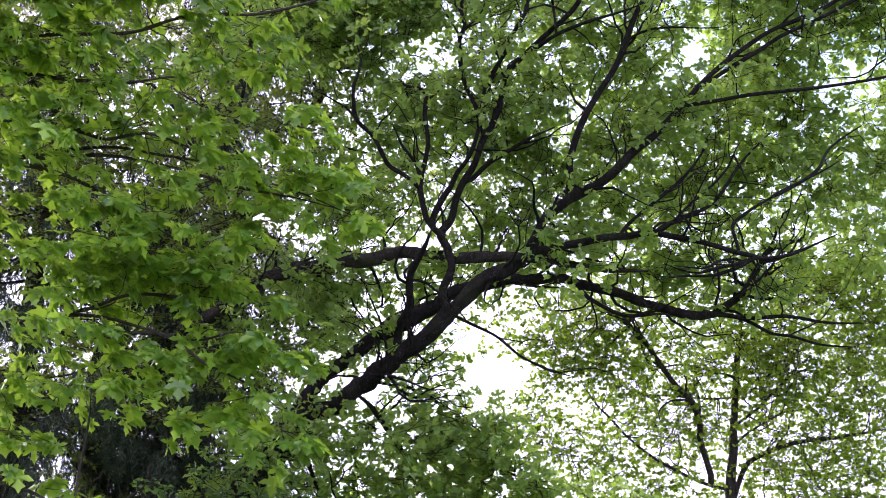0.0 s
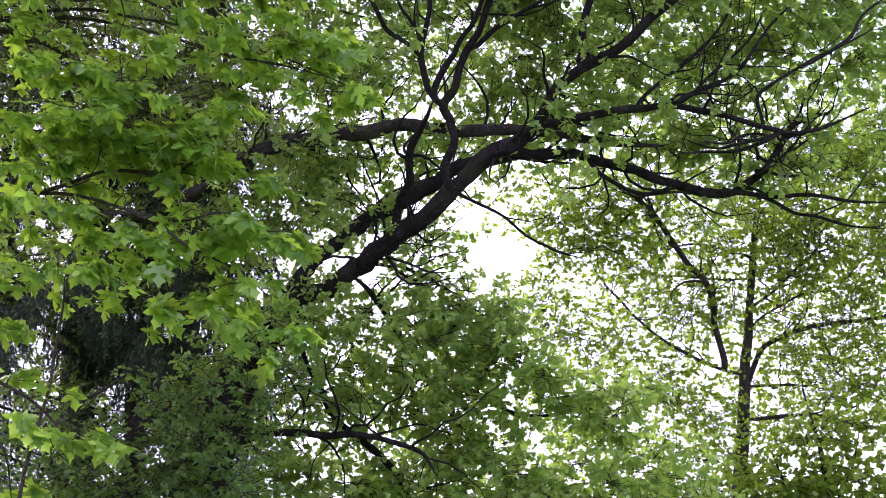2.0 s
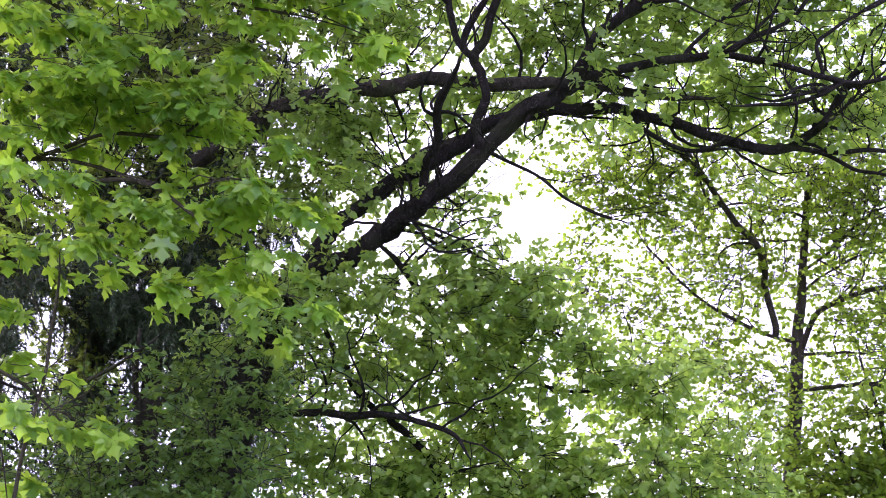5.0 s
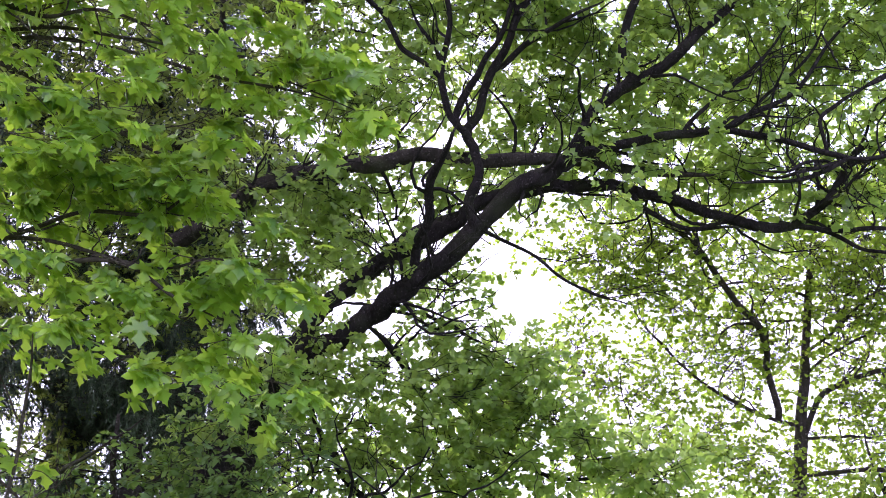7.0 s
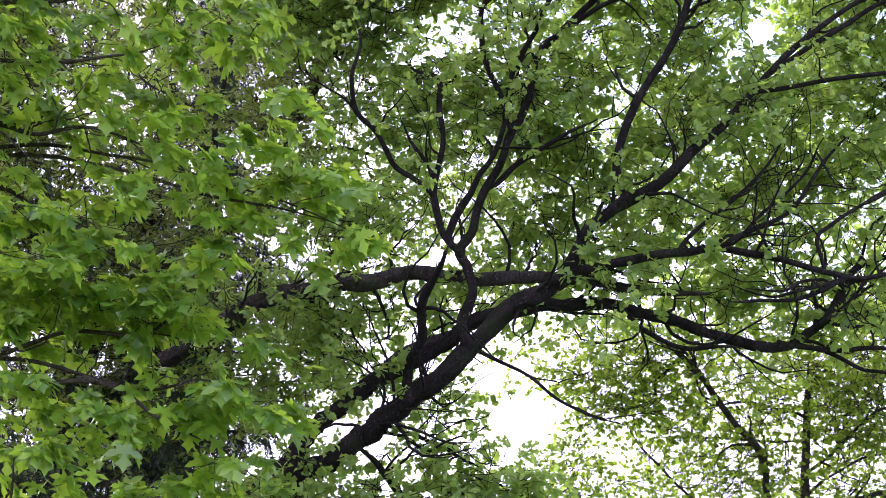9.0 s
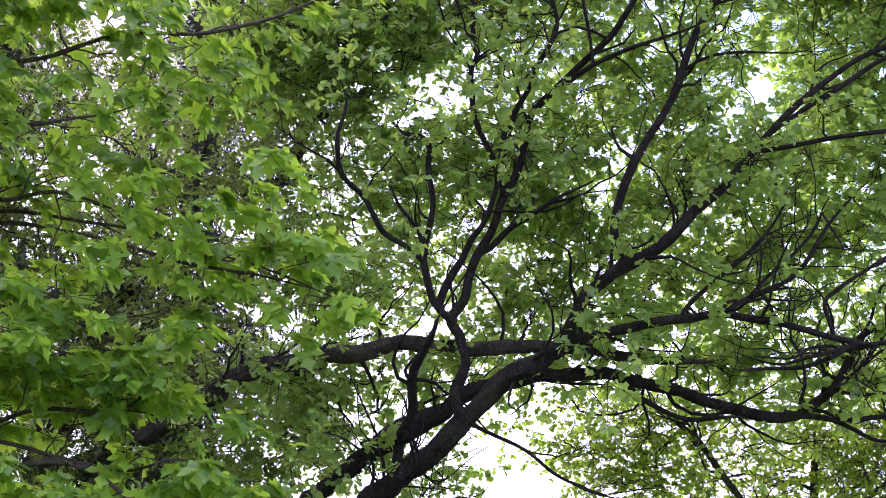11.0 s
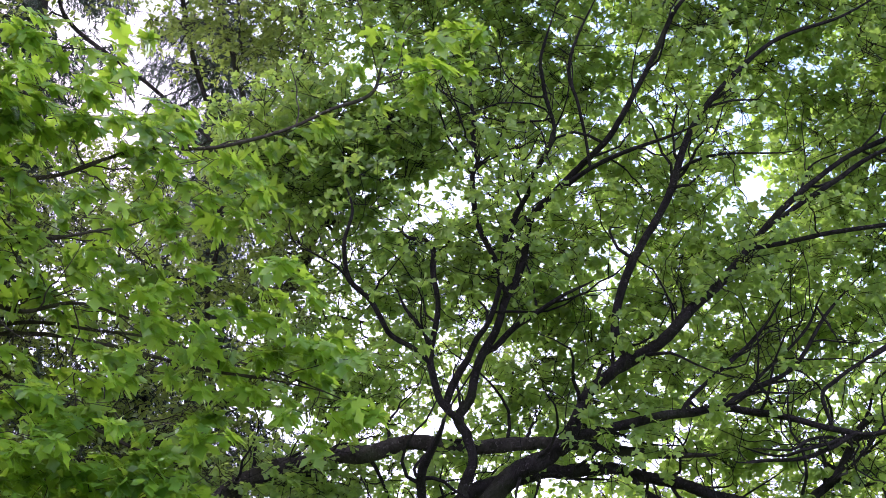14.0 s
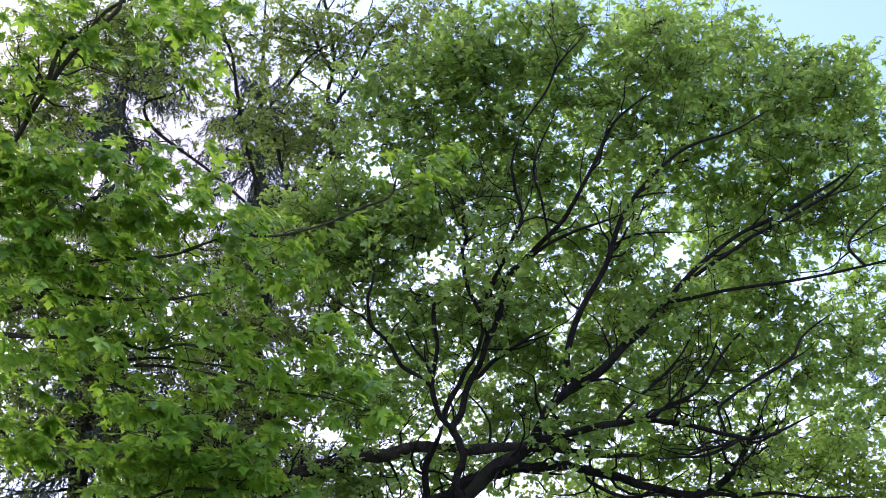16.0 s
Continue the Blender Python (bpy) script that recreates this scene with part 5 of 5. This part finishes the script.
ash.tuft(-5.23, 15.51, 13.42, 1.95, 0.80, 1.27, 0.65)
ash.tuft(-3.10, 15.65, 13.05, 1.10, 0.70, 1.02, 0.32)
ash.tuft(-5.13, 16.03, 11.42, 1.98, 0.80, 1.16, 0.52)
ash.tuft(-2.88, 15.95, 11.33, 0.90, 0.70, 1.07, 0.41)
ash.tuft(-4.85, 13.94, 17.15, 1.75, 0.70, 0.79, 1.10)
ash.tuft(-5.86, 14.37, 15.97, 1.04, 0.60, 0.52, 0.60)
ash.tuft(-3.74, 14.49, 16.22, 0.87, 0.60, 0.52, 0.23)
ash.tuft(-1.74, 14.29, 17.35, 1.07, 0.70, 0.53, 0.82)
ash.tuft(-6.43, 14.67, 15.14, 1.03, 0.70, 0.94, 0.60)
ash.tuft(-6.36, 15.33, 13.34, 1.01, 0.70, 0.93, 0.60)
ash.tuft(-6.28, 16.02, 11.45, 0.99, 0.70, 0.99, 0.60)
ash.tuft(-4.31, 15.86, 11.87, 1.24, 0.60, 0.83, 0.23)
ash.tuft(-1.92, 15.54, 12.75, 0.65, 0.60, 0.58, 0.61)
ash.tuft(-1.39, 15.72, 12.27, 0.52, 0.60, 0.52, 0.45)
ash.tuft(-2.28, 15.77, 11.85, 0.51, 0.60, 0.64, 0.28)
ash.tuft(-6.13, 14.55, 15.78, 0.95, 0.60, 0.95, 0.60)
ash.tuft(-6.06, 15.30, 13.71, 0.93, 0.60, 1.10, 0.60)
ash.tuft(-5.98, 16.11, 11.49, 0.91, 0.60, 1.08, 0.60)
ash.tuft(-1.57, 16.60, 10.51, 0.60, 0.70, 0.47, 0.80)
ash.tuft(-1.16, 16.60, 10.02, 0.66, 0.70, 0.39, 0.80)
ash.tuft(-2.00, 16.60, 11.08, 0.54, 0.70, 0.40, 0.60)
ash.tuft(-0.80, 16.60, 11.60, 0.54, 0.70, 0.54, 0.70)
ash.tuft(-0.20, 16.60, 12.05, 0.48, 0.70, 0.55, 0.60)
ash.tuft(0.69, 16.60, 12.21, 0.55, 0.70, 0.41, 0.60)
ash.tuft(0.35, 16.60, 11.24, 0.40, 0.70, 0.34, 0.60)
ash.tuft(-1.55, 16.60, 9.80, 0.53, 0.70, 0.33, 0.70)
ash.tuft(-2.36, 16.60, 14.99, 0.73, 0.60, 0.44, 0.70)
ash.tuft(-1.82, 16.60, 14.24, 0.57, 0.60, 0.43, 0.60)
ash.tuft(-3.01, 16.60, 14.07, 0.64, 0.60, 0.57, 0.70)
ash.tuft(-4.13, 16.60, 14.72, 0.88, 0.60, 0.59, 0.60)
ash.tuft(-1.20, 16.20, 13.44, 0.41, 0.50, 0.41, 0.70)
ash.tuft(-1.04, 16.20, 12.75, 0.40, 0.50, 0.27, 0.60)
ash.tuft(-2.00, 16.20, 13.04, 0.41, 0.50, 0.41, 0.50)
ash.tuft(-3.53, 16.20, 12.79, 0.55, 0.50, 0.41, 0.50)
ash.tuft(-2.23, 17.00, 5.90, 0.62, 0.50, 0.35, 0.60)
ash.tuft(-1.35, 17.00, 5.84, 0.62, 0.50, 0.28, 0.60)
ash.tuft(-4.29, 17.00, 7.89, 0.57, 0.50, 0.43, 0.60)
grow(ash, [], OVAL_LEAF, M_ASH_LEAF, leaf=0.088, area=0.0017, cover=2.0, clump=0.34, sprays=7, per_spray=9,
     spray_len=0.32, seed=13, leaf_label="dull green leaves in loose tufts")

P = [(-2.74, 15.47, -0.10, 0.128), (-2.74, 15.47, 0.50, 0.103), (-2.74, 15.47, 1.51, 0.095), (-2.74, 15.47, 3.01, 0.095), (-2.69, 15.06, 4.15, 0.077), (-2.79, 14.65, 5.27, 0.065), (-2.88, 14.45, 5.83, 0.053), (-3.00, 14.24, 6.38, 0.041), (-3.06, 14.04, 6.94, 0.029), (-3.00, 13.88, 7.38, 0.017)]
thicket = Tree("young_tree", (P[0][0], P[0][1], 0), "shaded young tree with dense dark green leaves", "tree", M_ASH_BARK)
trunk(thicket, P)
limb(thicket, "branch", [(-2.79, 14.65, 5.27, 0.035), (-2.46, 14.46, 5.72, 0.029), (-2.11, 14.27, 6.16, 0.023), (-1.82, 14.08, 6.61, 0.017)])
limb(thicket, "branch", [(-2.88, 14.45, 5.83, 0.029), (-3.23, 14.26, 6.26, 0.023), (-3.40, 14.08, 6.70, 0.017), (-3.57, 13.97, 6.91, 0.012)])
limb(thicket, "branch", [(-3.00, 14.23, 6.43, 0.023), (-2.73, 14.08, 6.76, 0.023), (-2.31, 13.97, 6.99, 0.017)])
limb(thicket, "branch", [(-2.82, 14.57, 5.48, 0.029), (-3.17, 14.51, 5.57, 0.023), (-3.57, 14.39, 5.83, 0.017)])
limb(thicket, "branch", [(-3.52, 14.00, 6.85, 0.029), (-3.25, 13.91, 7.00, 0.023), (-2.93, 13.81, 7.18, 0.017), (-2.72, 13.72, 7.32, 0.012)])
limb(thicket, "branch", [(-2.76, 14.76, 4.97, 0.029), (-2.39, 14.59, 5.37, 0.023), (-2.02, 14.52, 5.49, 0.012)])
thicket.tuft(-2.81, 14.12, 6.42, 0.70, 0.60, 0.41, 0.26)
thicket.tuft(-2.67, 14.24, 5.80, 0.81, 0.70, 0.46, 0.26)
thicket.tuft(-3.44, 14.31, 5.92, 0.64, 0.60, 0.47, 0.93)
thicket.tuft(-2.23, 14.02, 6.71, 0.46, 0.50, 0.35, 0.26)
thicket.tuft(-3.00, 14.00, 7.05, 0.58, 0.50, 0.29, 0.20)
thicket.tuft(-2.20, 14.34, 5.53, 0.64, 0.60, 0.41, 0.50)
thicket.tuft(-3.24, 14.45, 5.24, 1.28, 0.60, 0.46, 0.43)
thicket.tuft(-1.94, 14.28, 6.29, 0.41, 0.50, 0.41, 0.25)
thicket.tuft(-3.64, 14.15, 6.65, 0.53, 0.50, 0.35, 0.62)
thicket.tuft(-1.92, 13.60, 7.14, 0.41, 0.50, 0.35, 0.60)
thicket.tuft(-1.65, 13.60, 7.50, 0.29, 0.50, 0.23, 0.60)
thicket.tuft(-2.38, 13.60, 6.19, 0.52, 0.50, 0.46, 0.90)
thicket.tuft(-2.85, 13.60, 6.53, 0.52, 0.50, 0.35, 0.75)
thicket.tuft(-1.83, 13.60, 6.55, 0.46, 0.50, 0.40, 0.60)
thicket.tuft(-2.14, 13.60, 6.89, 0.35, 0.50, 0.35, 0.52)
thicket.tuft(-3.08, 13.60, 5.84, 0.70, 0.50, 0.35, 0.90)
thicket.tuft(-2.34, 13.60, 5.68, 0.69, 0.50, 0.29, 0.90)
thicket.tuft(-1.56, 13.60, 6.91, 0.29, 0.50, 0.29, 0.45)
thicket.tuft(-4.41, 14.60, 6.73, 0.38, 0.50, 0.50, 0.80)
thicket.tuft(-4.15, 14.60, 5.83, 0.49, 0.50, 0.43, 0.90)
thicket.tuft(-3.83, 14.60, 6.32, 0.31, 0.50, 0.31, 0.60)
thicket.tuft(-2.17, 13.40, 6.23, 0.39, 0.35, 0.39, 0.80)
thicket.tuft(-1.97, 13.40, 5.57, 0.45, 0.35, 0.33, 0.90)
thicket.tuft(-2.52, 13.40, 5.56, 0.39, 0.35, 0.34, 0.70)
thicket.tuft(-1.72, 13.40, 5.91, 0.34, 0.35, 0.34, 0.60)
grow(thicket, [], OVAL_LEAF, M_SHRUB_LEAF, leaf=0.085, area=0.0020, cover=2.1, clump=0.30, sprays=6, per_spray=8,
     spray_len=0.28, seed=17, leaf_label="dense dark oval leaves")

P = [(5.47, 18.22, -0.10, 0.112), (5.47, 18.22, 0.50, 0.090), (5.47, 18.22, 1.53, 0.083), (5.47, 18.22, 3.07, 0.083), (5.35, 17.73, 4.39, 0.069), (5.27, 17.26, 5.71, 0.055), (5.06, 16.93, 6.62, 0.041), (4.91, 16.74, 7.14, 0.027), (4.83, 16.62, 7.46, 0.014)]
hazel = Tree("hazel_bush", (P[0][0], P[0][1], 0), "tall hazel bush with light green round leaves", "bush", M_ASH_BARK)
trunk(hazel, P)
limb(hazel, "branch", [(5.28, 17.30, 5.59, 0.034), (4.79, 17.04, 6.23, 0.027), (4.49, 16.83, 6.73, 0.020), (4.34, 16.69, 7.05, 0.014)])
limb(hazel, "branch", [(5.12, 17.02, 6.37, 0.027), (5.34, 16.80, 6.88, 0.020), (5.42, 16.59, 7.39, 0.014)])
limb(hazel, "branch", [(5.29, 17.39, 5.35, 0.034), (4.38, 17.18, 5.85, 0.027), (3.82, 16.97, 6.35, 0.020)])
limb(hazel, "branch", [(5.28, 17.30, 5.59, 0.034), (5.73, 17.04, 6.22, 0.027), (5.99, 16.81, 6.79, 0.020)])
hazel.tuft(4.95, 16.64, 7.12, 0.54, 0.40, 0.41, 1.12)
hazel.tuft(5.01, 16.77, 6.45, 0.75, 0.50, 0.54, 1.02)
hazel.tuft(4.29, 16.90, 6.40, 0.61, 0.50, 0.48, 0.94)
hazel.tuft(4.35, 16.99, 5.86, 1.09, 0.50, 0.48, 0.79)
hazel.tuft(5.44, 16.93, 6.01, 0.75, 0.60, 0.75, 0.77)
hazel.tuft(5.84, 16.68, 7.00, 0.61, 0.50, 0.61, 1.03)
hazel.tuft(3.37, 17.15, 6.01, 0.62, 0.40, 0.34, 0.72)
hazel.tuft(4.12, 17.53, 6.42, 0.42, 0.30, 0.42, 1.07)
hazel.tuft(4.09, 17.46, 6.91, 0.32, 0.30, 0.21, 1.16)
hazel.tuft(4.94, 17.09, 6.16, 1.03, 0.40, 0.62, 0.61)
hazel.tuft(3.73, 17.27, 5.96, 0.69, 0.40, 0.41, 0.82)
grow(hazel, [], ROUND_LEAF, M_HAZEL_LEAF, leaf=0.075, area=0.0022, cover=2.2, clump=0.30, sprays=6, per_spray=7,
     spray_len=0.28, seed=19, leaf_label="light green rounded hazel leaves")


P = [(-3.09, 23.36, -0.10, 0.173), (-3.09, 23.36, 0.50, 0.139), (-3.09, 23.36, 0.90, 0.128), (-3.09, 23.36, 1.21, 0.128), (-3.10, 21.59, 6.09, 0.110), (-3.07, 21.06, 7.53, 0.092), (-3.04, 20.83, 8.17, 0.075), (-3.03, 20.60, 8.80, 0.059), (-3.01, 20.37, 9.43, 0.033), (-3.01, 20.20, 9.90, 0.017)]
birch = Tree("birch_tree", (P[0][0], P[0][1], 0), "pale-barked birch with sunlit yellow-green leaves far behind", "tree", M_BIRCH_BARK)
trunk(birch, P)
limb(birch, "branch", [(-3.06, 21.00, 7.71, 0.042), (-3.54, 20.83, 8.17, 0.034), (-3.96, 20.66, 8.64, 0.025), (-4.30, 20.56, 8.90, 0.017)])
limb(birch, "branch", [(-3.09, 21.30, 6.88, 0.042), (-3.86, 21.19, 7.19, 0.034), (-4.70, 21.07, 7.50, 0.025), (-5.38, 20.99, 7.73, 0.017)])
limb(birch, "branch", [(-3.04, 20.77, 8.34, 0.034), (-2.71, 20.68, 8.58, 0.025), (-2.21, 20.65, 8.66, 0.017)])
birch.tuft(-4.30, 20.56, 8.90, 0.46, 0.50, 0.38, 0.56)
birch.tuft(-5.38, 20.99, 7.74, 0.59, 0.50, 0.34, 1.23)
birch.tuft(-2.79, 20.71, 8.49, 0.59, 0.50, 0.50, 0.38)
birch.tuft(-1.20, 20.70, 8.51, 0.50, 0.50, 0.34, 0.61)
birch.tuft(-3.46, 20.37, 9.43, 0.50, 0.50, 0.50, 0.38)
grow(birch, [], ROUND_LEAF, M_ALDER_LEAF, leaf=0.06, area=0.0015, cover=2.2, clump=0.40, sprays=6, per_spray=8,
     spray_len=0.28, seed=29, leaf_label="small yellow-green birch leaves")


# ---------------------------------------------------------------- the spruce behind the maple
def spruce(x, y, height, seed, low=5.2):
    rng = np.random.RandomState(seed)
    tree = Tree("spruce_tree", (x, y, 0), "tall dark spruce with drooping needled twigs", "tree", M_ASH_BARK, "spruces behind the maple")
    trunk(tree, [(x, y, -0.1, 0.22), (x, y, height * 0.3, 0.17), (x + 0.05, y, height * 0.7, 0.08), (x, y, height, 0.015)])
    tv, tt, base = [], [], 0
    pos, tip, face, size = [], [], [], []
    z = low
    while z < min(height - 0.6, 19.5):
        for k in range(7 if z < 9.0 else 5 if height < 15 else 4):
            a = rng.uniform(0, 2 * math.pi)
            reach = (height - z) * 0.075 + 0.7
            reach *= rng.uniform(0.7, 1.1)
            u = np.linspace(0, 1, 9)
            px = x + math.cos(a) * reach * u
            py = y + math.sin(a) * reach * u
            pz = z - 0.55 * reach * u + 0.35 * reach * u ** 2
            line = np.column_stack([px, py, pz, 0.022 * (1 - u) + 0.004])
            loc = line.copy()
            loc[:, :3] -= tree.foot
            v, t = tube(loc, 5)
            tv.append(v)
            tt.append(t + base)
            base += len(v)
            for i in range(1, 9):
                for _ in range(5):
                    s = line[i, :3] + rng.normal(size=3) * 0.04
                    drop = unit(np.array([rng.normal() * 0.35, rng.normal() * 0.35, -1.0]) + np.array([math.cos(a), math.sin(a), 0]) * 0.3)
                    ln = rng.uniform(0.2, 0.6)
                    e = s + drop * ln
                    v, t = tube(np.array([[*(s - tree.foot), 0.004], [*(e - tree.foot), 0.002]]), 3)
                    tv.append(v)
                    tt.append(t + base)
                    base += len(v)
                    m = int(ln * 62)
                    w = rng.rand(m, 1)
                    pos.append(s + (e - s) * w)
                    tip.append(unit(rng.normal(size=(m, 3)) * 0.7 + drop))
                    face.append(rng.normal(size=(m, 3)))
                    size.append(rng.uniform(0.055, 0.10, m))
        z += rng.uniform(0.26, 0.42)
    part("twig", mesh_of("twig", np.vstack(tv), np.vstack(tt), M_ASH_BARK, True), tree.root, "drooping brown twigs", "stuff")
    shape = (np.array([(0, 0.10, 0), (0, -0.10, 0), (1, 0, 0.02)]), np.array([(0, 1, 2)]))
    v, t = leaves_at(np.vstack(pos) - tree.foot, np.vstack(tip), np.vstack(face), np.concatenate(size), shape)
    part("needles", mesh_of("needles", v, t, M_NEEDLE), tree.root, "dark green needles", "stuff")


# the third, short one is added to darken the shaded gaps behind the maple
for x, y, height, seed, low in ((-5.35, 16.85, 25.0, 3, 5.2), (-3.15, 18.45, 22.0, 8, 7.2), (-3.5, 17.1, 13.2, 5, 8.4)):
    spruce(x, y, height, seed, low)
